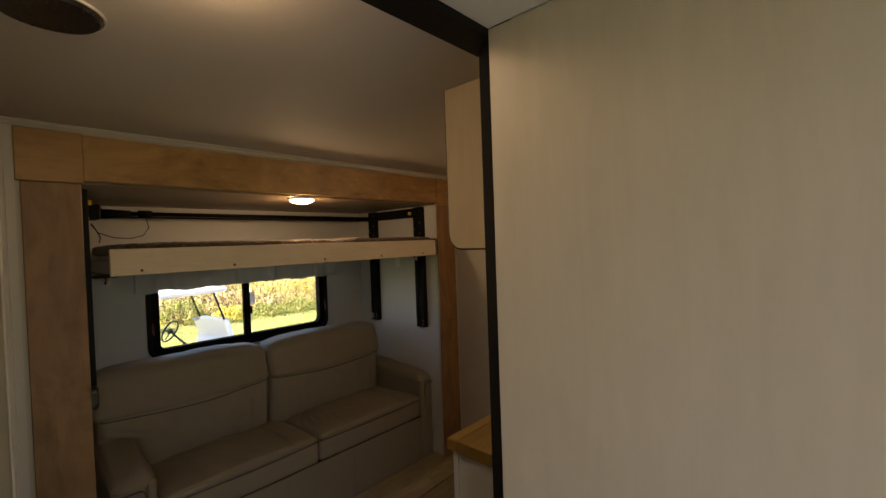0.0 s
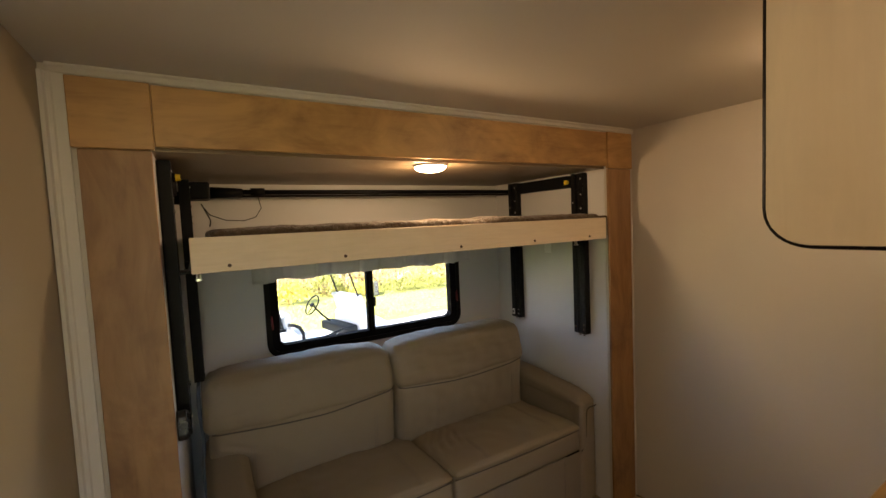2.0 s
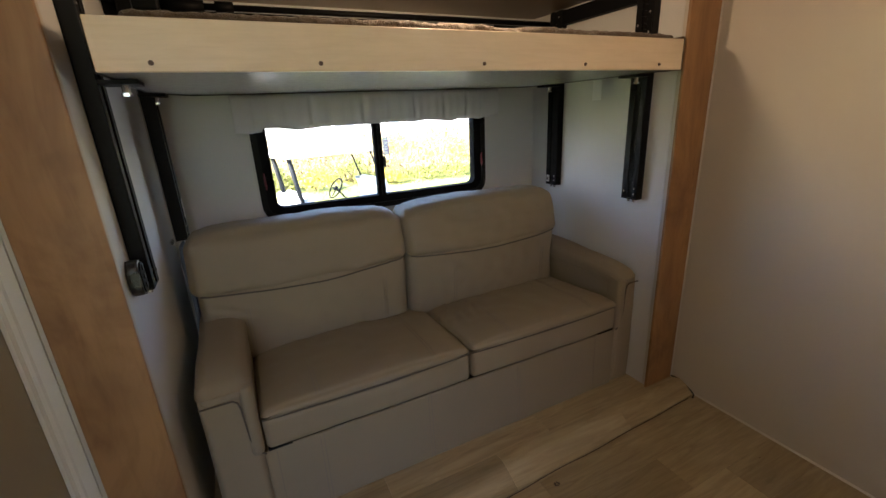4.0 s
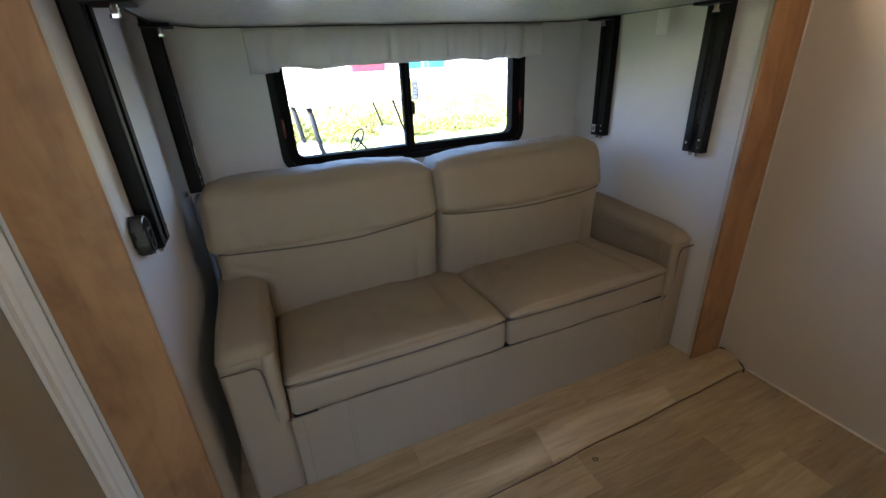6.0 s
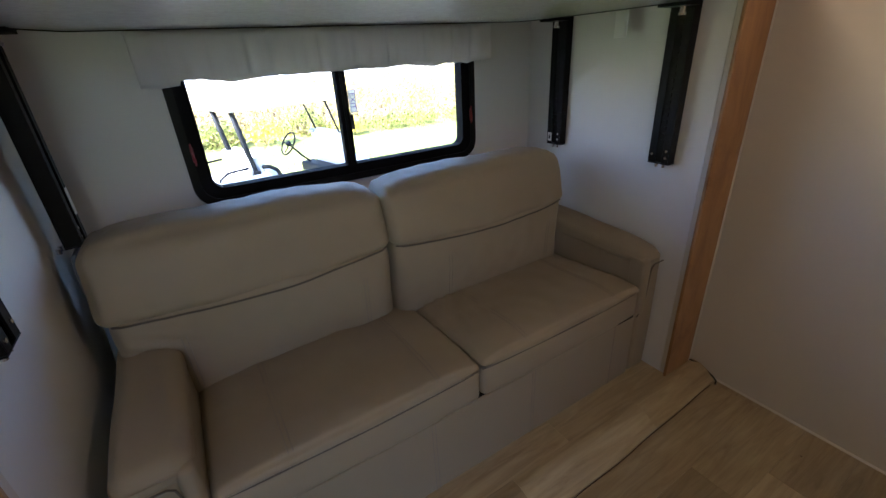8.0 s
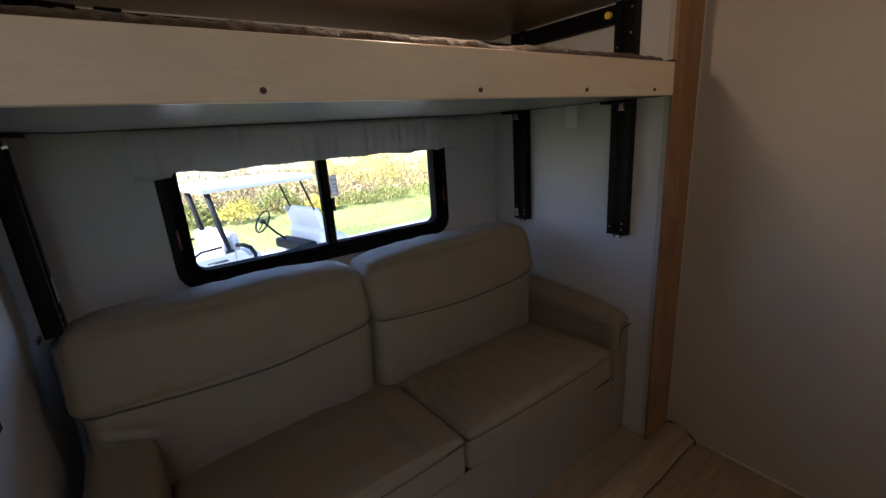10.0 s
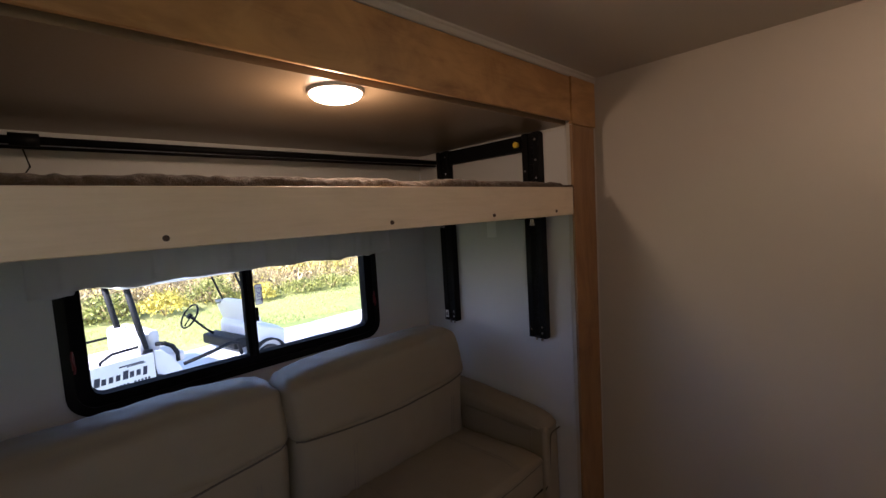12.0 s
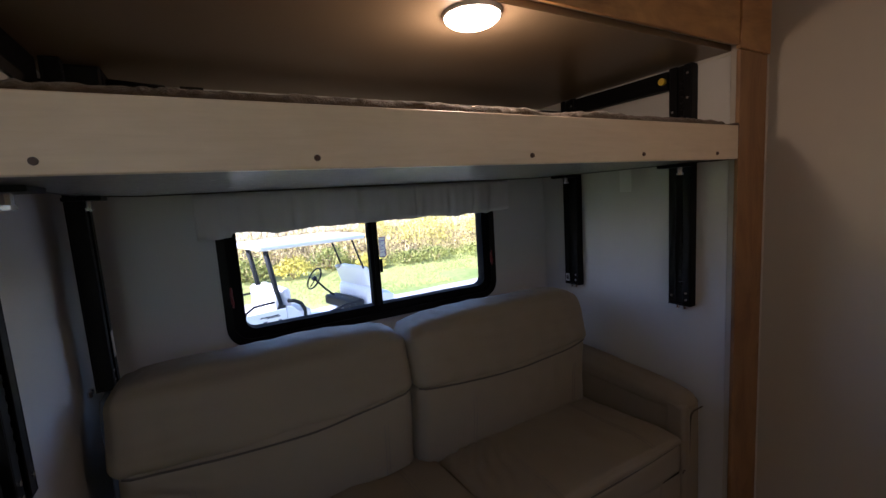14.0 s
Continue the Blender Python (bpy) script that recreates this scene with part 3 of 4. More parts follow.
BACK = [(0.274, 1.084), (1.090, 1.897)]
for i, (y0, y1) in enumerate(BACK):
    yl0, yl1 = (0.290, 1.082) if i == 0 else (1.093, 1.880)

    def lower_warp(p, u, i=i):
        t = (p.z - 0.39) / 0.3
        w = (soft_noise(p, 6, 4 + i) * 0.009 + soft_noise(p, 17, 2 + i) * 0.0030) if u[0] > 0 else 0
        if i == 0 and u[0] > 0:
            w += 0.011 * math.exp(-((p.y - 0.36) / 0.07) ** 2 - ((p.z - 0.60) / 0.04) ** 2) * math.sin(p.z * 150 + p.y * 60)
        return Vector((p.x + 0.018 * t + w, p.y, p.z))

    def upper_warp(p, u, i=i, y0=y0, y1=y1):
        t = (p.z - 0.69) / 0.23
        v = (p.y - y0) / (y1 - y0)
        sag = 0.006 - 0.028 * math.sin(math.pi * v)
        w = (soft_noise(p, 5, 7 + i) * 0.010 + soft_noise(p, 15, 5 + i) * 0.0042 + soft_noise((p.x, p.y * 0.5, p.z * 2.2), 18, 8 + i) * 0.0022) if u[0] > 0 else 0
        top = max(0, min(1, t))
        crown = -0.026 * abs(2 * v - 1) ** 8 * top + (0.012 * (1 - v) if i == 0 else 0.0) * top
        return Vector((p.x - 0.040 * t + w - 0.015 * top * top, p.y + 0.008 * soft_noise(p, 4, i), p.z + sag * (1 - top) + crown + (0.008 * soft_noise(p, 6, 2 + i) + 0.0035 * soft_noise(p, 24, 6 + i) + 0.004 * math.exp(-min(abs(p.y - y0), abs(p.y - y1)) / 0.06) * math.sin(p.y * 170 + p.x * 60)) * top))
    low = cushion(-2.74 + 0.018 * i, -2.506 + 0.018 * i, yl0, yl1, 0.395, 0.718, 0.040, (0.016, 0.004, 0.0), (8, 60, 26), lower_warp)
    head = cushion(-2.655 + 0.018 * i, -2.487 + 0.018 * i, y0, y1, 0.690, 0.900, 0.034, (0.016, 0.004, 0.014), (10, 80, 26), upper_warp)
    trees = [BVHTree.FromBMesh(low), BVHTree.FromBMesh(head)]
    valley = []
    for k in range(41):
        v = k / 40
        ys = max(y0, yl0) + 0.010 + (min(y1, yl1) - max(y0, yl0) - 0.020) * v
        zc = 0.700 - 0.028 * math.sin(math.pi * v)
        best = None
        for q in range(13):
            z = zc - 0.012 + q * 0.002
            hits = [h[0].x for h in (t.ray_cast(Vector((-2.0, ys, z)), Vector((-1, 0, 0))) for t in trees) if h[0]]
            if hits and (best is None or max(hits) < best[0]):
                best = (max(hits), z)
        valley.append((best[0], ys, best[1]))
    for_seam = []
    for k in range(41):
        near = valley[max(0, k - 6):k + 7]
        ys, zs = valley[k][1], 0.35 * sum(p[2] for p in near) / len(near) + 0.65 * (0.698 - 0.026 * math.sin(math.pi * k / 40))
        for_seam.append((max(h[0].x for h in (t.ray_cast(Vector((-2.0, ys, zs)), Vector((-1, 0, 0))) for t in trees) if h[0]) + 0.001, ys, zs))
    bk = part("back_cushion", low, FABRIC, sofa, smooth=True)
    # dark tube in the sewn tuck adds the shade of a deeper fold
    part("crease", tube(for_seam, 0.0032, 6), SEAM, bk, "sewn crease across the cushion, its shade drawn as a dark tube", smooth=True)
    part("back_cushion_head", head, FABRIC, sofa, smooth=True)
    for f in ((0.19, 0.86) if i == 0 else (0.26, 0.88)):
        ys = yl0 + (yl1 - yl0) * f
        for d in (-0.006, 0.006):
            pts = []
            for k in range(11):
                z = 0.445 + 0.018 * k
                t = (z - 0.39) / 0.3
                xx = -2.506 + 0.018 * i + 0.0165
                pts.append((xx + 0.018 * t + 0.006 * noise.noise((-2.50 * 6 + 4 + i, ys * 6, z * 6)), ys + d, z))
            part("stitching", tube(pts, 0.0011, 5), THREAD, bk)

for side, (y0, y1) in (("near", (0.270, 0.421)), ("far", (1.913, 2.036))):
    def arm_warp(p, u):
        t = max(0, min(1, (-2.11 - p.x) / 0.5))
        drop = 0.035 * max(0, 1 + (p.x + 2.16) / 0.06) ** 2 if p.x > -2.22 and u[2] > 0.3 else 0
        return Vector((p.x, p.y + 0.003 * soft_noise(p, 6, 2), p.z + (0.028 * t if u[2] > 0 else 0) - drop * 0.10 + 0.003 * soft_noise(p, 9, 1)))
    arm = part("arm", cushion(-2.74, FX + 0.004, y0 + 0.004, y1 - 0.004, SLIDE_FLOOR + 0.002, 0.555, 0.022, (0.004, 0.003, 0.0), (14, 4, 10), arm_warp), FABRIC, sofa, smooth=True)
    part("arm_pad", cushion(-2.74, FX + 0.007, y0 + 0.001, y1 - 0.001, 0.500, 0.580, 0.038, (0.003, 0.003, 0.005), (18, 6, 3), arm_warp), FABRIC, arm, smooth=True)
    q0, q1 = (y1 - 0.040, y1) if side == "near" else (y0, y0 + 0.040)
    part("arm_front_roll", cushion(FX - 0.06, FX + 0.015, q0, q1, 0.303, 0.548, 0.017, (0.003, 0.0, 0.0), (3, 3, 10)), FABRIC, arm, smooth=True)
    yo = y0 + 0.006 if side == "near" else y1 - 0.006
    yi = q0 if side == "near" else q1
    sgn = 1 if side == "near" else -1
    part("seam_line", tube([(FX + 0.0095, yo, 0.516), (FX + 0.012, yi - sgn * 0.018, 0.518), (FX + 0.012, yi - sgn * 0.005, 0.508), (FX + 0.012, yi, 0.483), (FX + 0.012, yi + sgn * 0.006, 0.375), (FX + 0.011, yi + sgn * 0.018, 0.322), (FX + 0.010, yi + sgn * 0.040, 0.300)], 0.0028, 6), SEAM, arm)
part("base", box(-2.74, FX + 0.001, 0.416, 1.917, SLIDE_FLOOR + 0.002, 0.300, 0.006, 2), FABRIC, sofa)
for ys in (0.450, 0.590, 0.982, 1.380, 1.80):
    for d in ((-0.006, 0.006) if ys not in (0.450, 1.80) else (0,)):
        part("stitching", tube([(FX + 0.0015, ys + d, SLIDE_FLOOR + 0.004), (FX + 0.0015, ys + d, 0.296)], 0.0011, 5), THREAD, sofa)
# solid black bars put in for the darkness inside the sleeper gap
part("mechanism_gap", box(-2.60, FX - 0.006, 0.428, 1.908, 0.3005, 0.3055), BLACK, sofa, "black bar filling the sleeper gap, standing for the dark inside")
for y0, y1 in ((0.428, 0.500), (1.815, 1.905)):
    part("mechanism_gap", box(FX - 0.006, FX + 0.0022, y0, y1, 0.3005, 0.3065), BLACK, sofa, "black bar drawn for the shade in the open end of the sleeper gap")
part("back_frame", box(-2.80, -2.742, 0.32, 1.98, 0.03, 0.80, 0.02, 2), FABRIC, sofa)

# blue cloth stuffed between the sofa and the wall
bm = cushion(-2.66, -2.585, 0.258, 0.272, 0.38, 0.870, 0.010, (0, 0, 0), (6, 3, 14), lambda p, u: Vector((p.x - 0.10 * (p.z - 0.6), p.y + 0.004 * math.sin(p.z * 22), p.z)))
single("blue_blanket", bm, BLUE, "folded dark blue cloth tucked between the sofa arm and the wall", "blanket", smooth=True, at=(-2.58, 0.245, 0.38))

# ---- bunk ----
bunk = thing("drop_down_bunk", (-2.38, 1.13, 1.365), "raised power-lift bunk platform with a pale wood front board", "bunk bed")
BZ0, BZ1 = 1.386, 1.486
part("front_board", box(-1.982, -1.964, 0.284, 1.985, BZ0, BZ1, 0.0015), PALE_Y, bunk, "pale wood-grain front board with dark screw caps")
part("platform", prism([(-1.983, 0.284), (-1.983, 1.985), (-2.70, 1.985), (-2.835, 1.93), (-2.835, 0.40), (-2.66, 0.284)], 2, 1.389, 1.440, 0.0), GLOSS_WHITE, bunk, "glossy white underside panel")
edge = [(-1.99, 0.279), (-2.66, 0.279), (-2.840, 0.397), (-2.840, 1.933), (-2.70, 1.990), (-1.99, 1.990)]
part("edge_trim", tube([(x, y, 1.391) for x, y in edge], 0.005, 6), BLACK_TRIM, bunk)
for y in (0.378, 0.714, 1.160, 1.530, 1.868):
    part("screw_cap", disc((-1.9628, y, 1.403), (1, 0, 0), 0.0055, 0.004, 14, 0.0045), BROWN, bunk)


def mattress_warp(p, u):
    w = 0.008 * noise.noise((p.x * 6, p.y * 6, 1)) + 0.004 * noise.noise((p.x * 25, p.y * 25, 4)) + 0.0035 * noise.noise((p.x * 70, p.y * 70, 9))
    return Vector((p.x + (0.008 * noise.noise((p.y * 14, 2, p.z * 20)) + 0.004 * noise.noise((p.y * 60, 2, p.z * 60)) if u[0] > 0 else 0), p.y, p.z + (w if u[2] > 0 else 0)))


bunk_mattress = thing("bunk_mattress", (-2.38, 1.15, 1.441), "thin bunk mattress under a fuzzy dark brown plush blanket", "mattress")
part("mattress_pad", cushion(-2.78, -2.02, 0.35, 1.965, 1.4415, 1.480, 0.018, (0, 0, 0), (6, 10, 2)), VALANCE, bunk_mattress, "pale mattress pad")
part("plush_blanket", cushion(-2.785, -1.985, 0.335, 1.978, 1.460, 1.506, 0.020, (0, 0, 0.004), (40, 260, 4), mattress_warp), PLUSH, bunk_mattress, "fuzzy dark brown plush blanket", smooth=True)
part("blanket_corner", cushion(-2.05, -1.970, 1.9865, 1.999, 1.385, 1.496, 0.005, (0.002, 0.002, 0), (4, 2, 14), lambda p, u: Vector((p.x + 0.004 * noise.noise((p.z * 30, 1, 1)), p.y + 0.002 * noise.noise((p.z * 40, p.x * 40, 3)), p.z))), PLUSH, bunk_mattress, "brown blanket end hanging down", smooth=True)


# lift rails on the side walls
def lift_rail(name, x, side, z0, z1, label, depth=0.036, off=0.0):
    """side: +1 stands on the wall at low y and faces +y, -1 on the wall at high y."""
    yw = LY if side > 0 else RY
    ob = thing(name, (x, yw, z0), label, "lift rail", "bunk lift rails")
    a, b = yw + side * (off + 0.0005), yw + side * depth
    lo, hi = min(a, b), max(a, b)
    w = 0.040

    def slab(x0, x1, p, q):
        u, v = yw + side * p, yw + side * q
        return box(x + x0, x + x1, min(u, v), max(u, v), z0, z1, 0.001)
    part("web", slab(-w, w, off + 0.0005, off + 0.004), BLACK, ob)
    for zs in (1.62,) if off else ():
        part("spacer", box(x - 0.02, x + 0.02, yw + 0.0005, yw + side * off, zs, zs + 0.05, 0.001), BLACK, ob)
    part("flange", slab(-w, -w + 0.004, off + 0.0041, depth), BLACK, ob)
    part("flange", slab(w - 0.004, w, off + 0.0041, depth), BLACK, ob)
    part("lip", slab(-w + 0.0041, -0.012, depth - 0.004, depth), BLACK, ob)
    part("lip", slab(0.012, w - 0.0041, depth - 0.004, depth), BLACK, ob)
    part("inner_tube", slab(-0.018, 0.018, depth - 0.024, depth - 0.010), BLACK_TRIM, ob)
    k = int((z1 - z0 - 0.10) / 0.022)
    tooth = mesh_of("rack_tooth", box(-0.006, 0.006, -0.0024, 0.0024, 0.0, 0.011), BLACK_TRIM)
    for i in range(k):
        t = new("rack_tooth", tooth)
        t.parent = ob
        t.location = (0, side * (depth - 0.0073), 0.07 + i * 0.022)
    part("end_plate", box(x - w - 0.001, x + w + 0.001, lo, hi, z0 - 0.004, z0 - 0.0002, 0.001), BLACK, ob)
    for dx, dz in ((0.026, 0.020), (0.026, 0.045), (-0.026, 0.030), (0.026, z1 - z0 - 0.03), (0.026, z1 - z0 - 0.11), (0.026, z1 - z0 - 0.18), (-0.026, z1 - z0 - 0.15)):
        part("screw", disc((x + dx, yw + side * (depth + 0.0015), z0 + dz), (0, 1, 0), 0.0045, 0.003, 10), STEEL, ob)
    for dx in (-0.012, 0.014):
        part("bolt", disc((x + dx, yw + side * 0.02, z0 - 0.0115), (0, 0, 1), 0.006, 0.014, 8), STEEL, ob)
    return ob


r1 = lift_rail("bunk_lift_rail", -2.160, -1, 0.886, 1.718, "black steel bunk lift rail over the sofa arm")
r2 = lift_rail("bunk_lift_rail", -2.672, -1, 0.886, 1.718, "black steel corner bunk lift rail with a white label")
r3 = lift_rail("bunk_lift_rail", -2.165, 1, 0.886, 1.718, "black steel bunk lift rail beside the wall control")
r4 = lift_rail("bunk_lift_rail", -2.672, 1, 0.886, 1.718, "black steel corner bunk lift rail with a grey label", 0.078, 0.038)
part("label_sticker", box(-2.706, -2.684, RY - 0.0375, RY - 0.0364, 0.896, 0.932), PAPER, r2, "white warning label")
part("label_print", box(-2.700, -2.690, RY - 0.0383, RY - 0.0377, 0.905, 0.922), INK, r2)
part("label_sticker", box(-2.706, -2.684, LY + 0.0784, LY + 0.0795, 0.955, 1.025), PAPER, r4, "grey-white label")

for side, yw in ((1, LY), (-1, RY)):
    y0, y1 = sorted((yw + side * 0.004, yw + side * 0.034))
    single("lift_cross_beam", box(-2.630, -2.206, y0, y1, 1.650, 1.712, 0.002), BLACK, "black steel beam joining two bunk lift rails at the top", "beam", at=(-2.4, yw, 1.64))
    kx = -2.215
    kn = thing("release_knob", (kx, yw + side * 0.044, 1.677), "small yellow plastic knob on the lift rail", "knob")
    part("cap", disc((kx, yw + side * 0.048, 1.677), (0, 1, 0), 0.012, 0.020, 14, 0.010), YELLOW, kn)
    part("collar", disc((kx, yw + side * 0.039, 1.677), (0, 1, 0), 0.014, 0.010, 14), BLACK, kn)
    for x in (-2.160 if side < 0 else -2.165, -2.672):
        br = thing("bunk_bracket", (x, yw + side * 0.08, 1.39), "black steel carrier bracket with bright bolts under the bunk", "bracket", "bunk brackets")
        ya, yb = sorted((yw + side * 0.038, yw + side * 0.115))
        part("plate", box(x - 0.035, x + 0.055, ya, yb, 1.376, 1.3855, 0.001), BLACK, br)
        part("bolt", disc((x + 0.03, yw + side * 0.085, 1.366), (0, 0, 1), 0.008, 0.018, 8), STEEL, br)
        part("nut", disc((x + 0.03, yw + side * 0.085, 1.354), (0, 0, 1), 0.011, 0.007, 6), STEEL, br)
drive = thing("lift_drive_shaft", (-2.74, 1.1, 1.67), "black lift shaft with a boxy motor along the back wall", "lift shaft")
part("shaft", tube([(-2.745, 0.30, 1.675), (-2.745, 2.040, 1.675)], 0.011, 12), BLACK, drive, smooth=True)
part("lower_rod", tube([(-2.752, 0.36, 1.657), (-2.752, 2.040, 1.658)], 0.005, 8), BLACK, drive, smooth=True)
part("motor_box", box(-2.79, -2.66, 0.255, 0.365, 1.640, 1.712, 0.008, 2), BLACK, drive)
part("motor_barrel", disc((-2.73, 0.43, 1.672), (0, 1, 0), 0.026, 0.13, 20, 0.018), BLACK, drive, smooth=True)
part("coupling", disc((-2.745, 0.56, 1.676), (0, 1, 0), 0.018, 0.06, 16), BLACK, drive, smooth=True)
single("motor_cable", tube([(-2.70, 0.555, 1.648), (-2.70, 0.565, 1.60), (-2.705, 0.54, 1.56), (-2.71, 0.49, 1.545), (-2.72, 0.42, 1.55), (-2.73, 0.36, 1.575), (-2.74, 0.33, 1.62)], 0.0022, 8), PLASTIC, "thin dark cable looping from the lift motor", "cable", smooth=True)
single("motor_cable", tube([(-2.70, 0.33, 1.622), (-2.68, 0.345, 1.585), (-2.68, 0.36, 1.55), (-2.69, 0.355, 1.525)], 0.0025, 8), PLASTIC, "short dark cable hanging behind the lift motor", "cable", smooth=True)

# hanging tag and wall control
tag = thing("hanging_tag", (-2.375, RY - 0.039, 1.384), "small white paper tag hanging under the bunk beside the wall", "tag")
part("paper", box(-2.402, -2.350, RY - 0.040, RY - 0.0385, 1.300, 1.386, 0.0003), PAPER, tag)
part("fold", box(-2.400, -2.352, RY - 0.0382, RY - 0.0370, 1.335, 1.386, 0.0003), PAPER, tag)
ctl = thing("bunk_wall_control", (-2.079, LY, 0.93), "oval black plastic bunk switch mounted on the slide wall", "switch")
part("housing", prism([(x, z) for x, z in round_rect(-2.106, -2.052, 0.889, 0.978, 0.026)], 1, LY + 0.0005, LY + 0.028, 0.006), PLASTIC, ctl, smooth=False)
part("face", prism([(x, z) for x, z in round_rect(-2.101, -2.057, 0.895, 0.972, 0.021)], 1, LY + 0.0282, LY + 0.031), BLACK, ctl)
for z in (0.914, 0.937, 0.960):
    part("button", box(-2.088, -2.070, LY + 0.0312, LY + 0.034, z - 0.007, z + 0.007, 0.002, 2), BLACK_TRIM, ctl)

# ---- lamps and ceiling fittings ----
def puck(name, x, y, z, label):
    ob = thing(name, (x, y, z), label, "ceiling lamp", "ceiling puck lamps")
    part("rim", disc((x, y, z - 0.004), (0, 0, 1), 0.063, 0.008, 40, 0.067), TRIM, ob, smooth=False)
    bm = bmesh.new()
    bmesh.ops.create_uvsphere(bm, u_segments=32, v_segments=12, radius=0.062, matrix=Matrix.Translation((x, y, z - 0.008)) @ Matrix.Diagonal((1, 1, 0.34, 1)))
    bmesh.ops.bisect_plane(bm, geom=bm.verts[:] + bm.edges[:] + bm.faces[:], plane_co=(0, 0, z - 0.0083), plane_no=(0, 0, 1), clear_outer=True)
    part("lens", bm, LENS, ob, "glowing warm white lens", smooth=True)
    return ob


puck("puck_lamp", -2.085, 1.110, 1.724, "round lit warm-white puck lamp on the slide ceiling")
puck("puck_lamp", -0.740, 0.220, CEILING, "round lit warm-white puck lamp on the entry end of the ceiling")
puck("puck_lamp", -0.980, 1.720, CEILING, "round lit warm-white puck lamp on the kitchen ceiling")
spk = thing("ceiling_speaker", (-1.090, 0.080, CEILING), "round black speaker grille set in the ceiling", "speaker")
part("grille", disc((-1.090, 0.080, CEILING - 0.006), (0, 0, 1), 0.074, 0.010, 48, 0.080), PLASTIC, spk)
part("rim", ring_prism([(-1.090 + 0.084 * math.cos(a), 0.080 + 0.084 * math.sin(a)) for a in [i * math.tau / 48 for i in range(48)]],
                       [(-1.090 + 0.0805 * math.cos(a), 0.080 + 0.0805 * math.sin(a)) for a in [i * math.tau / 48 for i in range(48)]], 2, CEILING - 0.0005, CEILING - 0.005), TRIM, spk)

# ---- kitchen end ----
CY = 0.930
base = thing("kitchen_base_cabinet", (-0.6, 1.6, FLOOR), "white base cabinet under the butcher-block counter", "cabinet")
part("body", box(-0.915, -0.30, CY + 0.020, NY - 0.002, FLOOR + 0.002, 0.826, 0.001), WHITE_CAB, base)
part("corner_stile", box(-0.919, -0.900, CY + 0.014, CY + 0.040, FLOOR + 0.002, 0.826, 0.001), TRIM, base)
for a, b in ((1.03, 1.60), (1.63, 2.20)):
    door = part("door", box(-0.931, -0.916, a, b, 0.02, 0.80, 0.003, 2), WHITE_CAB, base)
    part("handle", tube([(-0.932, a + 0.05, 0.74), (-0.953, a + 0.05, 0.735), (-0.953, a + 0.05, 0.645), (-0.932, a + 0.05, 0.64)], 0.005, 8), BLACK, door)
counter = thing("kitchen_counter", (-0.63, 1.6, 0.829), "honey-coloured butcher-block countertop made of narrow glued staves", "countertop")
sx, si = -0.933, 0
while sx < -0.31:
    y, sj = CY, 0
    cuts = [CY + (0.31 + 0.17 * ((si * 3) % 4)), CY + 0.86 + 0.07 * (si % 3), NY - 0.003]
    for y1 in cuts:
        part("stave", box(sx + 0.0002, sx + 0.0425, y + 0.0002, y1 - 0.0002, 0.829, 0.866, 0.0006 if 0 < si else 0.004), STAVE, counter)
        y = y1
    sx += 0.0427
    si += 1
bm = prism([(x, z) for x, z in round_rect(-0.890, 0.10, 1.450, CEILING + 0.3, 0.045)], 1, 0.930, 0.938)
bmesh.ops.bisect_plane(bm, geom=bm.verts[:] + bm.edges[:] + bm.faces[:], plane_co=(0, 0, CEILING - 0.001), plane_no=(0, 0, 1), clear_outer=True)
cab = thing("overhead_cabinet", (-0.6, 1.6, 1.44), "pale laminate overhead cabinet with dark-edged rounded end panel", "cabinet")
part("end_panel", bm, PALE_Z, cab, "pale laminate end panel with a rounded corner")
band = [(-0.891, 0.934, CEILING - 0.003), (-0.891, 0.934, 1.497)] + [(-0.846 - 0.045 * math.cos(a), 0.934, 1.495 - 0.045 * math.sin(a)) for a in [i * math.pi / 16 for i in range(1, 8)]] + [(-0.844, 0.934, 1.4495), (0.09, 0.934, 1.4495)]
part("edge_band", tube(band, 0.0042, 6), BLACK_TRIM, cab)
part("body", box(-0.865, 0.10, 0.940, NY - 0.002, 1.462, CEILING - 0.002), PALE_Y, cab)

# ---- outdoors ----
GROUND = -0.97
GRASS = mat("lawn_grass", (0.10, 0.16, 0.035), 0.9)
n = Nodes(GRASS)
a = n.noise(0.35, None, 5, 0.6, 0.5)
b = n.noise(9.0, None, 5, 0.7)
c = n.mix(n.ramp(a, [(0.35, (0.22, 0.28, 0.06)), (0.65, (0.43, 0.42, 0.14))]), n.ramp(b, [(0.3, (0.35, 0.4, 0.3)), (0.7, (1, 1, 1))]), 0.7, "MULTIPLY")
far = n.t.nodes.new("ShaderNodeSeparateXYZ")
n.t.links.new(n.co, far.inputs[0])
rng = n.t.nodes.new("ShaderNodeMapRange")
rng.inputs[1].default_value, rng.inputs[2].default_value = -24, -34
n.t.links.new(far.outputs[0], rng.inputs[0])
c = n.mix(c, n.mix((0.46, 0.42, 0.28), (0.58, 0.54, 0.40), a), rng.outputs[0])
n.color(c)
n.bump(b, 0.8, 0.03)
GRAVEL = mat("pale_gravel", (0.40, 0.38, 0.35), 0.9)
n = Nodes(GRAVEL)
g = n.noise(60, None, 6, 0.7)
tread = n.t.nodes.new("ShaderNodeTexWave")
tread.inputs["Scale"].default_value, tread.inputs["Distortion"].default_value = 1.3, 5.0
tread.inputs["Detail"].default_value = 3
n.t.links.new(n.mapping((1, 0.25, 1), rot=(0, 0, radians(35))), tread.inputs["Vector"])
c = n.mix((0.33, 0.33, 0.32), (0.66, 0.65, 0.63), g)
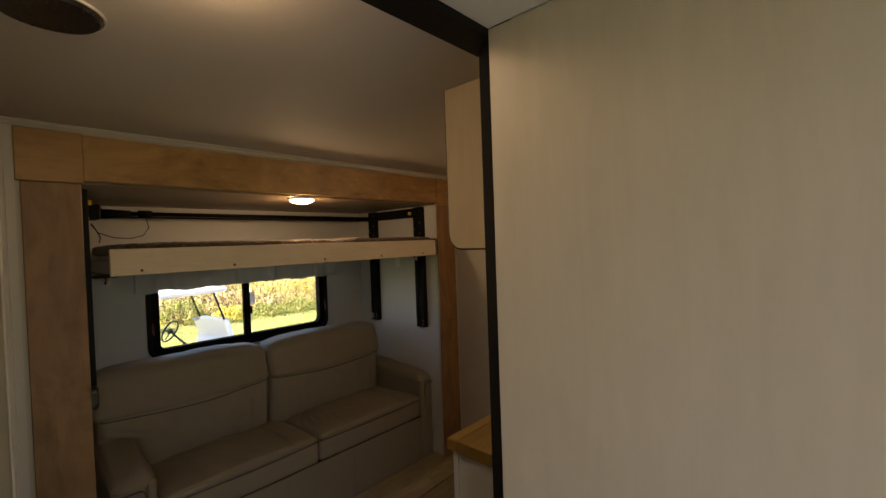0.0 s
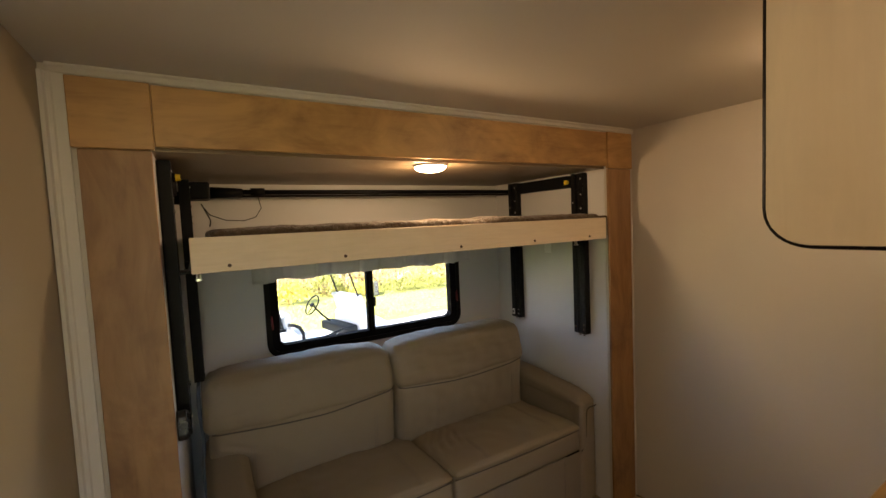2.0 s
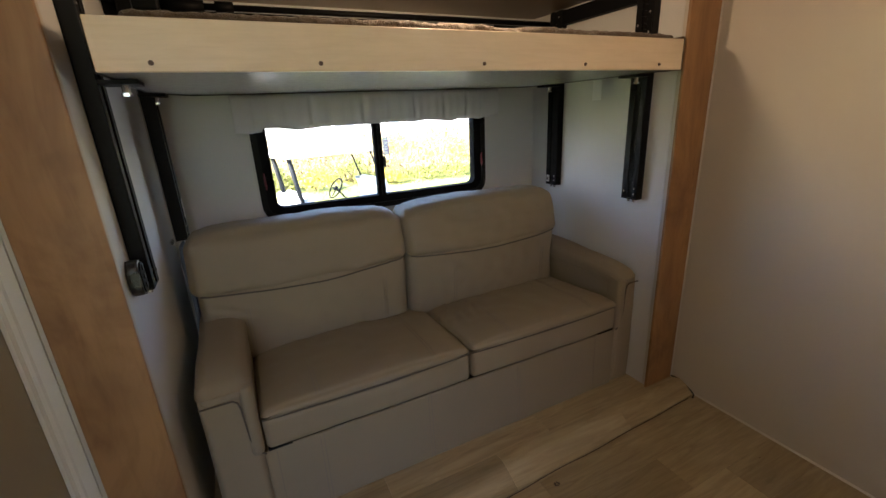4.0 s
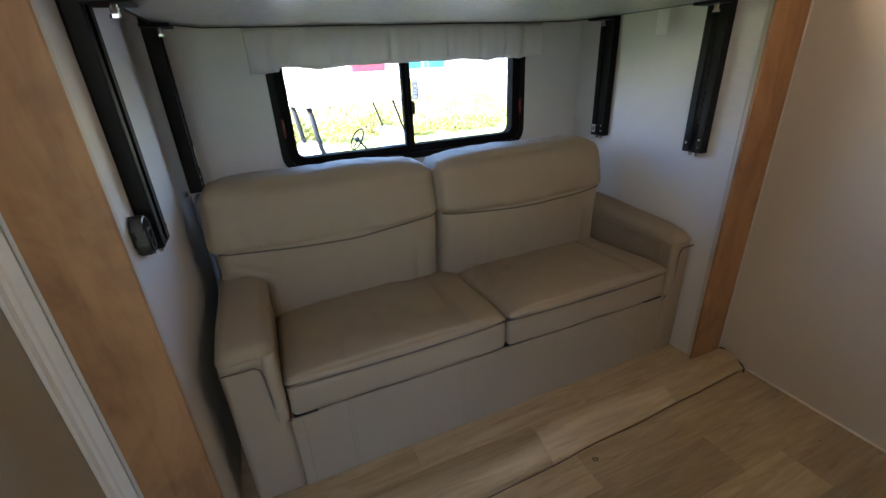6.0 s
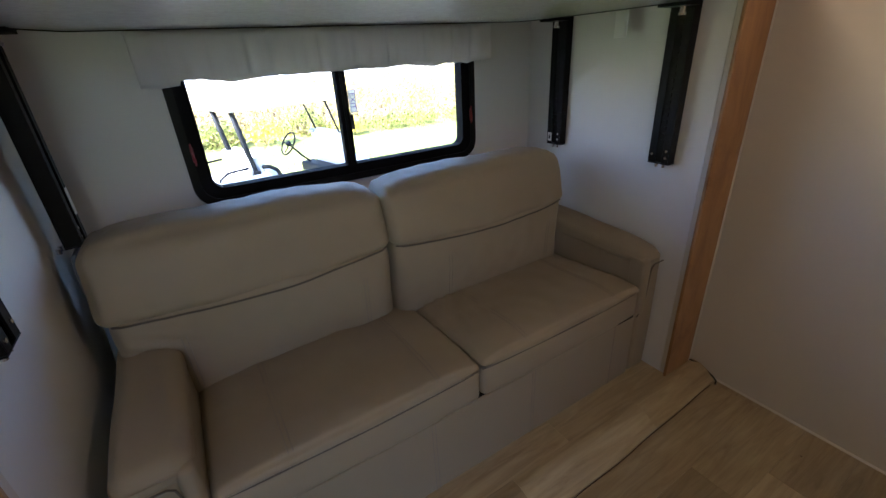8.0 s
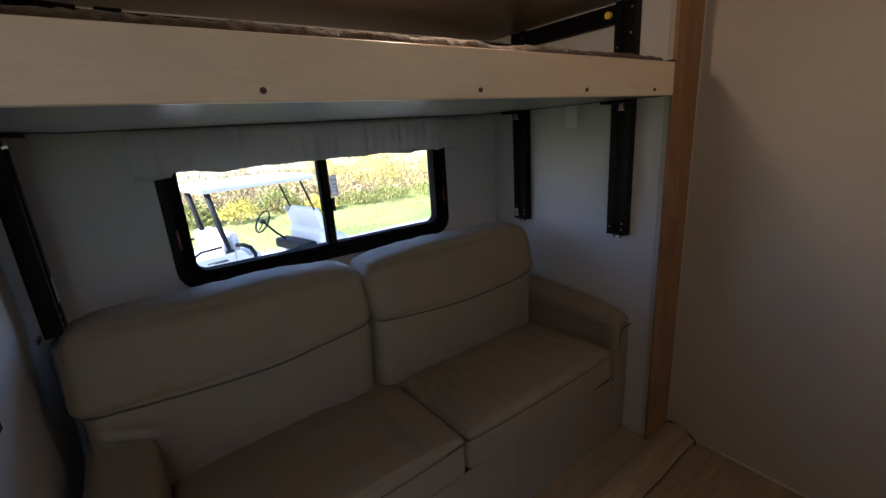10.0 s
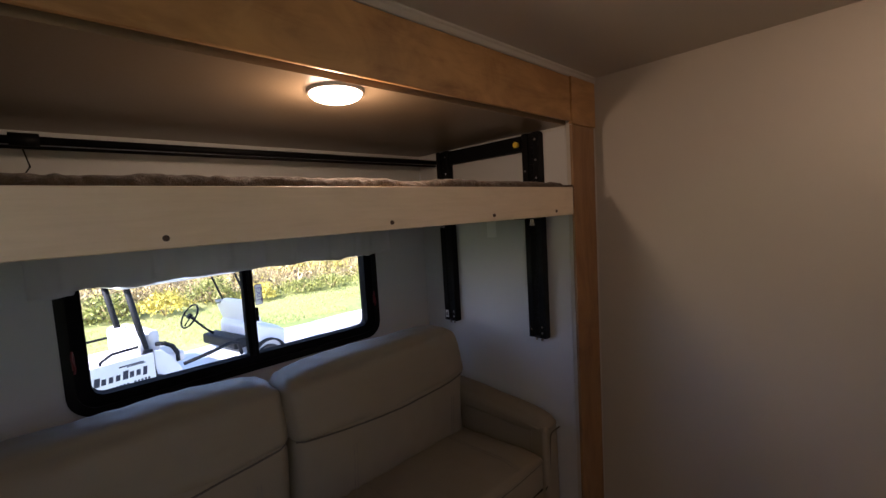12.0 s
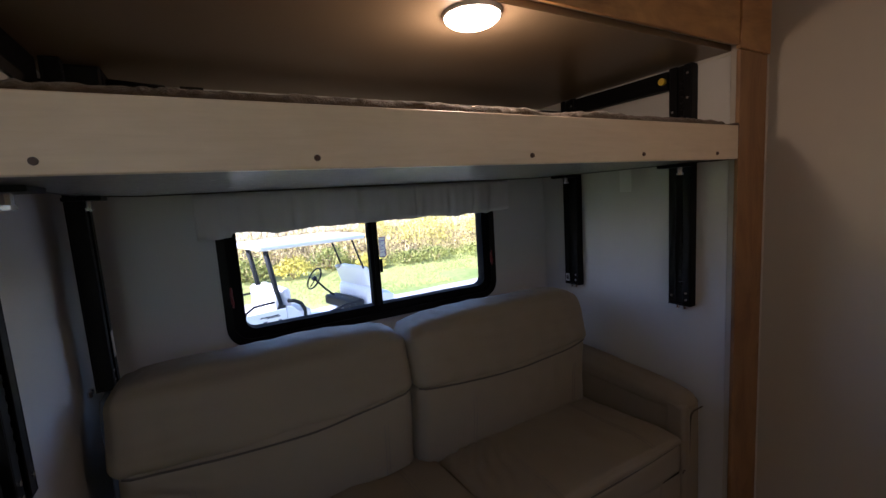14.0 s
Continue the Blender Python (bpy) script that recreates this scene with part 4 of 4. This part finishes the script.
n.color(n.mix(c, n.ramp(tread.outputs["Fac"], [(0.15, (0.45, 0.45, 0.44)), (0.45, (1, 1, 1))]), 0.9, "MULTIPLY"))
n.bump(g, 1.0, 0.02)


def foliage(name, c0, c1):
    m = mat(name, c0, 0.7)
    n = Nodes(m)
    geo = n.t.nodes.new("ShaderNodeNewGeometry")
    n.color(n.ramp(geo.outputs["Random Per Island"], [(0.0, c0), (0.6, c1), (1.0, shade(c1, 1.35))]))
    n.b.inputs["Subsurface Weight"].default_value = 0.0
    return m


REED = foliage("dry_reed", (0.13, 0.095, 0.04), (0.58, 0.46, 0.21))
LEAF = foliage("shrub_leaf", (0.06, 0.075, 0.015), (0.30, 0.31, 0.07))
LEAF_GOLD = foliage("yellowing_leaf", (0.26, 0.23, 0.035), (0.62, 0.52, 0.09))
BROWN_LEAF = foliage("brown_leaf", (0.05, 0.035, 0.02), (0.20, 0.14, 0.08))
LAWN = foliage("grass_blade", (0.23, 0.29, 0.06), (0.43, 0.43, 0.13))
CART = surface("white_cart_body", (0.64, 0.65, 0.66), 0.3, 60, 0.03, 0.0004, 0.05)
VINYL_WHITE = surface("white_seat_vinyl", (0.60, 0.59, 0.57), 0.5, 200, 0.15, 0.0006, 0.08)
RUBBER = surface("black_rubber", (0.02, 0.02, 0.02), 0.8, 100, 0.3, 0.001, 0.2)
PIPE = surface("black_cart_frame", (0.010, 0.011, 0.012), 0.6, 60, 0.05, 0.0004, 0.2)
PIPE.node_tree.nodes["Principled BSDF"].inputs["Specular IOR Level"].default_value = 0.2

bm = bmesh.new()
bmesh.ops.create_grid(bm, x_segments=60, y_segments=60, size=400, matrix=Matrix.Translation((0, 0, GROUND)))
single("ground", bm, GRASS, "green lawn running out to pale dry field", "ground", "structure")
bm = bmesh.new()
pts = [(-3.4, 0.6), (-6.6, 1.6), (-9.4, 2.7), (-10.5, 3.9), (-10.7, 6.2), (-11.0, 11.0), (-5.0, 13.0), (4.0, 9.0), (4.0, -3.0), (-3.4, -3.0)]
f = bm.faces.new([bm.verts.new((x, y, GROUND + 0.012)) for x, y in pts])
single("gravel_pad", bm, GRAVEL, "pale sunlit gravel beside the trailer", "gravel", "structure")

rng0 = random.Random(5)


def blades(name, count, area, h0, h1, w, material, label, category, bend=0.25, level=GROUND):
    """Upright blades, each a bent, tapered strip."""
    verts, faces = [], []
    x0, x1, y0, y1 = area
    for _ in range(count):
        x, y = rng0.uniform(x0, x1), rng0.uniform(y0, y1)
        if noise.noise((x * 0.35, y * 0.35, 2)) < -0.28:
            continue
        h = rng0.uniform(h0, h1) * (0.85 + 0.35 * noise.noise((x * 0.5, y * 0.5, 7)))
        a = rng0.uniform(0, math.tau)
        lean = rng0.uniform(0, bend) * h
        b = rng0.uniform(0, math.tau)
        i = len(verts)
        for t, ww in ((0, 1.0), (0.4, 0.85), (0.75, 0.6), (1.0, 0.08)):
            cx, cy = x + math.cos(b) * lean * t * t, y + math.sin(b) * lean * t * t
            dx, dy = math.cos(a) * w * ww, math.sin(a) * w * ww
            verts += [(cx - dx, cy - dy, level + h * t), (cx + dx, cy + dy, level + h * t)]
        for k in range(3):
            faces.append((i + 2 * k, i + 2 * k + 1, i + 2 * k + 3, i + 2 * k + 2))
    me = bpy.data.meshes.new(name)
    me.from_pydata(verts, [], faces)
    me.materials.append(material)
    return tagged(new(name, me), label, category, "", "stuff")


blades("reed_bed", 30000, (-30, -15.8, -6, 24), 0.25, 0.85, 0.011, REED, "tall dry straw-coloured weeds lit by the sun", "weeds", 1.0)
blades("green_weeds", 16000, (-19, -15.2, -6, 24), 0.10, 0.4, 0.014, LEAF, "green weeds at the foot of the dry growth", "weeds", 0.9)
blades("lawn_blades", 30000, (-15.4, -11.0, -2, 12), 0.02, 0.07, 0.006, LAWN, "short lawn grass", "grass", 1.2)


def leaf_scatter(name, count, area, top, size, material, label):
    """Loose leaves and seed heads in drifts that follow the noise."""
    verts, faces = [], []
    x0, x1, y0, y1 = area
    while len(faces) < count:
        x, y = rng0.uniform(x0, x1), rng0.uniform(y0, y1)
        k = noise.noise((x * 0.8, y * 0.8, 5)) + 0.5 * noise.noise((x * 2.3, y * 2.3, 8))
        if k < rng0.uniform(-0.25, 0.5):
            continue
        z = GROUND + top * (0.25 + 0.9 * max(0, k)) * rng0.uniform(0.1, 1.0)
        q = size * rng0.uniform(0.5, 1.3)
        m = Euler((rng0.uniform(0, 6), rng0.uniform(0, 6), rng0.uniform(0, 6))).to_matrix()
        i = len(verts)
        for p in ((-1, 0, 0), (0, -0.5, 0.15), (1, 0, 0), (0, 0.5, 0.15)):
            w = m @ (Vector(p) * q)
            verts.append((x + w.x, y + w.y, z + w.z))
        faces.append((i, i + 1, i + 2, i + 3))
    me = bpy.data.meshes.new(name)
    me.from_pydata(verts, [], faces)
    me.materials.append(material)
    return tagged(new(name, me), label, "foliage", "", "stuff")


leaf_scatter("dry_seed_heads", 60000, (-26, -15.8, -5, 20), 1.45, 0.05, REED, "straw-coloured seed heads and leaves in the dry growth")
leaf_scatter("brown_stalk_leaves", 26000, (-26, -15.7, -5, 8), 1.1, 0.05, BROWN_LEAF, "dull brown leaves deep in the dry growth")
leaf_scatter("weed_leaves", 9000, (-18, -15.2, -5, 20), 0.45, 0.045, LEAF, "dull green leaves in the dry growth")
leaf_scatter("golden_leaves", 20000, (-26, -15.6, -5, 22), 1.3, 0.045, LEAF_GOLD, "yellowing autumn leaves in the dry growth")


def shrub(name, x, y, r, h, material, label, count=1400):
    ob = thing(name, (x, y, GROUND), label, "shrub")
    bm = bmesh.new()
    for k in range(7):
        a = k * 0.9
        tube([(x, y, GROUND), (x + 0.25 * r * math.cos(a), y + 0.25 * r * math.sin(a), GROUND + h * 0.45), (x + 0.6 * r * math.cos(a), y + 0.6 * r * math.sin(a), GROUND + h * 0.8)], lambda t: 0.02 - 0.015 * t, 5, bm)
    part("stems", bm, REED, ob)
    verts, faces = [], []
    for _ in range(count):
        a, e = rng0.uniform(0, math.tau), rng0.uniform(-0.3, 1.4)
        q = rng0.uniform(0.55, 1.0) * (0.8 + 0.5 * noise.noise((math.cos(a) * 1.7 + x, math.sin(a) * 1.7 + y, e * 1.5)))
        c = Vector((r * q * math.cos(a) * math.cos(e), r * q * math.sin(a) * math.cos(e), h * (0.35 + 0.62 * q * math.sin(e))))
        s = rng0.uniform(0.03, 0.06)
        m = Euler((rng0.uniform(0, 6), rng0.uniform(0, 6), rng0.uniform(0, 6))).to_matrix()
        i = len(verts)
        for p in ((-1, 0, 0), (0, -0.45, 0.1), (1, 0, 0), (0, 0.45, 0.1)):
            verts.append(tuple(c + m @ (Vector(p) * s)))
        faces.append((i, i + 1, i + 2, i + 3))
    me = bpy.data.meshes.new("leaves")
    me.from_pydata(verts, [], faces)
    me.materials.append(material)
    lf = new("leaves", me)
    lf.parent = ob
    tagged(lf, kind="stuff")
    return ob


for i, (d, az, r, h, g) in enumerate(((14.5, 4, 0.9, 0.9, 0), (14.2, 9, 0.8, 0.8, 1), (15, 14, 1.0, 1.0, 0), (14.6, 19, 0.7, 0.6, 1), (15.2, 24, 0.8, 0.55, 0),
                                      (15.6, 28, 0.9, 0.6, 0), (18, 26, 1.7, 2.1, 1), (20, 31, 2.2, 2.5, 1), (16, 34, 1.0, 0.6, 0), (15, -3, 1.0, 1.0, 0), (23, 20, 1.6, 1.7, 1), (18, 39, 1.6, 2.0, 1))):
    d -= 0.2
    x, y = -1.2 - d * math.cos(radians(az)), 0.6 + d * math.sin(radians(az))
    shrub("shrub", x, y, r, h, LEAF_GOLD if g else LEAF, ("yellowing leafy shrub among the weeds" if g else "dark green leafy shrub at the edge of the lawn"), 1500 if g else 1100)

# ---- golf cart ----
cart = thing("golf_cart", (-8.1, 1.8, GROUND), "white golf cart with canopy roof and sign panel on grass", "golf cart")
CM = Matrix.Translation((-7.54, 1.15, GROUND)) @ Matrix.Rotation(radians(13), 4, "Z")   # local: x to its left is negative, y ahead


def cpart(name, bm, material, parent=None, label="", smooth=False):
    bmesh.ops.transform(bm, matrix=CM, verts=bm.verts)
    return part(name, bm, material, parent or cart, label, smooth)


W2 = 1.20
roof = cushion(-W2, 0.0, 0.0, 1.72, 1.70, 1.78, 0.035, (0, 0, 0.02), (8, 12, 2))
cpart("roof", roof, CART, None, "white moulded canopy roof", True)
for x in (-W2 + 0.34, -0.12):
    cpart("rear_post", tube([(x, 0.12, 1.70), (x, 0.20, 1.20), (x, 0.26, 0.85), (x, 0.42, 0.70)], 0.038, 10), PIPE, smooth=True)
    cpart("windshield_post", tube([(x, 1.52, 1.70), (x, 1.66, 1.30), (x, 1.84, 0.80)], 0.016, 10), PIPE, smooth=True)
cpart("front_cowl", cushion(-W2 + 0.06, -0.06, 1.74, 2.28, 0.30, 0.86, 0.10, (0, 0.03, 0.02), (8, 8, 6), lambda p, u: Vector((p.x, p.y, p.z - max(0, p.y - 1.8) * 0.45 * max(0, u[2])))), CART, None, "white rounded front body", True)
cpart("dash_shield", cushion(-W2 + 0.10, -0.10, 1.66, 1.765, 0.62, 1.20, 0.03, (0, 0.01, 0.01), (8, 3, 6), lambda p, u: Vector((p.x, p.y + 0.32 * (0.62 - p.z) + 0.20, p.z - (0.06 if u[2] > 0.9 and u[0] < -0.6 else 0)))), CART, smooth=True)
cpart("dashboard", cushion(-W2 + 0.12, -0.12, 1.42, 1.67, 0.50, 0.66, 0.03, (0, 0, 0.01), (8, 4, 3)), PIPE, smooth=True)
wh = (-W2 + 0.33, 1.16, 1.03)
wm = Matrix.Translation(wh) @ Matrix.Rotation(radians(58), 4, "X")
ring = [tuple(wm @ Vector((0.19 * math.cos(a), 0.19 * math.sin(a), 0))) for a in [i * math.tau / 28 for i in range(28)]]
sw = cpart("steering_wheel", tube(ring, 0.014, 8, closed=True), PIPE, smooth=True)
cpart("spoke", tube([tuple(wm @ Vector((-0.16, 0, 0))), tuple(wm @ Vector((0, 0, -0.02))), tuple(wm @ Vector((0.16, 0, 0)))], 0.010, 6), PIPE, sw)
cpart("spoke", tube([tuple(wm @ Vector((0, 0, -0.02))), tuple(wm @ Vector((0, -0.16, 0)))], 0.010, 6), PIPE, sw)
cpart("hub", disc(wh, (0, -math.sin(radians(42)), math.cos(radians(42))), 0.045, 0.04, 16), PIPE, sw)
cpart("steering_column", tube([wh, (wh[0], 1.36, 0.80), (wh[0], 1.62, 0.55)], 0.018, 8), PIPE, smooth=True)
cpart("floor_tray", box(-W2 + 0.06, -0.06, 0.50, 1.80, 0.36, 0.42, 0.01), CART)
cpart("body_rear", cushion(-W2 + 0.05, -0.05, -0.30, 0.52, 0.30, 0.64, 0.07, (0.01, 0.01, 0.01), (8, 8, 5)), CART, smooth=True)
cpart("seat", cushion(-W2 + 0.10, -0.08, 0.36, 0.70, 0.60, 0.74, 0.04, (0, 0, 0.015), (10, 6, 3)), VINYL_WHITE, None, "white vinyl bench seat", True)
for x0, x1 in ((-W2 + 0.12, -0.63), (-0.57, -0.12)):
    cpart("backrest", cushion(x0, x1, 0.30, 0.43, 0.76, 1.10, 0.06, (0, 0.01, 0), (6, 3, 6)), VINYL_WHITE, None, "white vinyl front backrest", True)
cpart("rear_seat", cushion(-W2 + 0.10, -0.10, -0.25, 0.16, 0.66, 0.77, 0.04, (0, 0, 0.01), (10, 5, 3)), VINYL_WHITE, smooth=True)
for x0, x1 in ((-W2 + 0.12, -0.61), (-0.59, -0.10)):
    cpart("rear_backrest", cushion(x0, x1, 0.15, 0.28, 0.72, 1.10, 0.06, (0, 0.01, 0), (6, 3, 6)), VINYL_WHITE, None, "white vinyl rear backrest", True)
for x in (-W2 + 0.09, -0.09):
    cpart("armrest", tube([(x, 0.36, 0.92), (x, 0.46, 0.90), (x, 0.55, 0.84), (x, 0.60, 0.74), (x, 0.60, 0.62)], 0.030, 8), PIPE, smooth=True)
    cpart("armrest", tube([(x, 0.16, 0.94), (x, -0.12, 0.93), (x, -0.24, 0.86), (x, -0.25, 0.68)], 0.018, 8), PIPE, smooth=True)
cpart("hip_rail", tube([(-0.06, 0.66, 0.56), (-0.06, 1.00, 0.60), (-0.06, 1.32, 0.66), (-0.06, 1.44, 0.62), (-0.06, 1.48, 0.44)], 0.026, 8), PIPE, smooth=True)
cpart("seat_side_panel", prism([(0.36, 0.36), (0.30, 0.62), (0.30, 0.86), (0.40, 0.84), (0.50, 0.72), (0.60, 0.56), (0.68, 0.36)], 0, -0.052, -0.020, 0.008), CART, None, "white curved seat side panel", False)
cpart("rear_fender_panel", prism([(0.12, 0.36), (0.10, 0.70), (0.20, 0.90), (0.295, 0.88), (0.295, 0.62), (0.355, 0.36)], 0, -0.056, -0.018, 0.008), PIPE, None, "black moulded fender panel", False)
cpart("rear_footrest", box(-W2 + 0.15, -0.15, -0.72, -0.30, 0.28, 0.33, 0.01), PIPE)
for x in (-W2 + 0.10, -0.10):
    for y in (0.22, 1.92):
        wl = cpart("wheel", disc((x, y, 0.23), (1, 0, 0), 0.23, 0.18, 28), RUBBER)
        cpart("rim", disc((x + (0.01 if x > -0.6 else -0.01), y, 0.23), (1, 0, 0), 0.12, 0.18, 20), CART, wl)
        cpart("fender", ring_prism([(y + 0.31 * math.cos(a), 0.25 + 0.31 * math.sin(a)) for a in [i * math.pi / 14 for i in range(15)]],
                                   [(y + 0.28 * math.cos(a), 0.25 + 0.28 * math.sin(a)) for a in [i * math.pi / 14 for i in range(15)]], 0, x - 0.11, x + 0.11), PIPE)
sign = cpart("side_sign", box(0.015, 0.027, -0.44, 0.28, 0.46, 0.85, 0.010, 3), CART, None, "white rounded sign panel with dark lettering shown as bars")
BARS = [(-0.36 + 0.071 * k, 0.046 if k not in (0, 4) else 0.056, 0.655 + (0.012 if k in (0, 4) else 0), 0.052 if k in (0, 4, 7) else 0.036) for k in range(8)]
BARS += [(-0.27 + 0.038 * k, 0.024, 0.548, 0.016) for k in range(13) if k != 7]
BARS += [(-0.10, 0.26, 0.775, 0.008), (-0.02, 0.20, 0.757, 0.006)]
for y, w, z, h in BARS:
    cpart("lettering_bar", prism([(y, z - h), (y + w, z - h), (y + w + 0.25 * h, z + h), (y + 0.25 * h, z + h)], 0, 0.0275, 0.029), INK, sign)


# ---- far things ----
def container(name, x, y, w, d, h, material, label, category):
    ob = thing(name, (x, y, GROUND), label, category)
    part("body", box(x - d / 2, x + d / 2, y - w / 2, y + w / 2, GROUND + 1.35, GROUND + h, 0.1, 2), material, ob)
    part("undercarriage", box(x - d / 2 + 0.2, x + d / 2 - 0.2, y - w / 2 + 0.3, y + w / 2 - 0.3, GROUND, GROUND + 1.35), FAR_WHITE, ob)
    k = max(2, int(w / 1.5))
    for i in range(k):
        yy = y - w / 2 + (i + 0.5) * w / k
        part("panel", box(x + d / 2 + 0.002, x + d / 2 + 0.05, yy - w / k * 0.42, yy + w / k * 0.42, GROUND + 1.5, GROUND + h - 0.2, 0.02), material, ob)
    return ob


FAR_RED = surface("red_paint", (0.45, 0.03, 0.05), 0.4, 4, 0.05)
FAR_TEAL = surface("teal_paint", (0.05, 0.30, 0.32), 0.4, 4, 0.05)
FAR_WHITE = surface("far_white_paint", (0.75, 0.75, 0.75), 0.4, 4, 0.05)
for d, az, w, h, m, lab, cat in ((75, 14, 5.5, 3.4, FAR_RED, "red box trailer parked across the field", "trailer"), (80, 19.5, 3.0, 3.3, FAR_TEAL, "teal container parked across the field", "container"),
                                 (80, 22.4, 3.0, 3.3, FAR_TEAL, "teal container parked across the field", "container"), (60, 1.5, 4.5, 2.2, FAR_WHITE, "white vehicle parked across the field", "vehicle"),
                                 (85, 10.5, 5.0, 3.0, FAR_WHITE, "white trailer parked across the field", "trailer"), (90, 30, 7.0, 3.0, FAR_WHITE, "white trailer parked across the field", "trailer")):
    container("far_" + cat, -1.2 - d * math.cos(radians(az)), 0.6 + d * math.sin(radians(az)), w, 2.6, h, m, lab, cat)
blades("far_field_grass", 12000, (-60, -27, -16, 45), 0.15, 0.5, 0.05, REED, "pale dry field grass", "grass", 0.6)

# ---- plank floor, last ----
floor_ob = bpy.data.objects["floor"]
meshes = {}
row = 0
x = -1.858
while x < 0.44:
    x1 = min(x + 0.152, 0.448)
    y = -0.598 if x > -0.60 else 0.006
    cut = (0.37, 0.83, 0.10, 0.61)[row % 4]
    first = True
    while y < NY - 0.004:
        y1 = min(y + (cut if first else 0.915), NY - 0.002)
        first = False
        if y1 - y > 0.05:
            key = (round(x1 - x, 3), round(y1 - y, 3))
            if key not in meshes:
                meshes[key] = mesh_of("plank", box(0.0003, x1 - x - 0.0003, 0.0003, y1 - y - 0.0003, -0.003, 0.0, 0.0004), PLANK)
            ob = new("plank", meshes[key])
            ob.location = (x, y, FLOOR)
            ob.parent = floor_ob
        y = y1
    x = x1
    row += 1
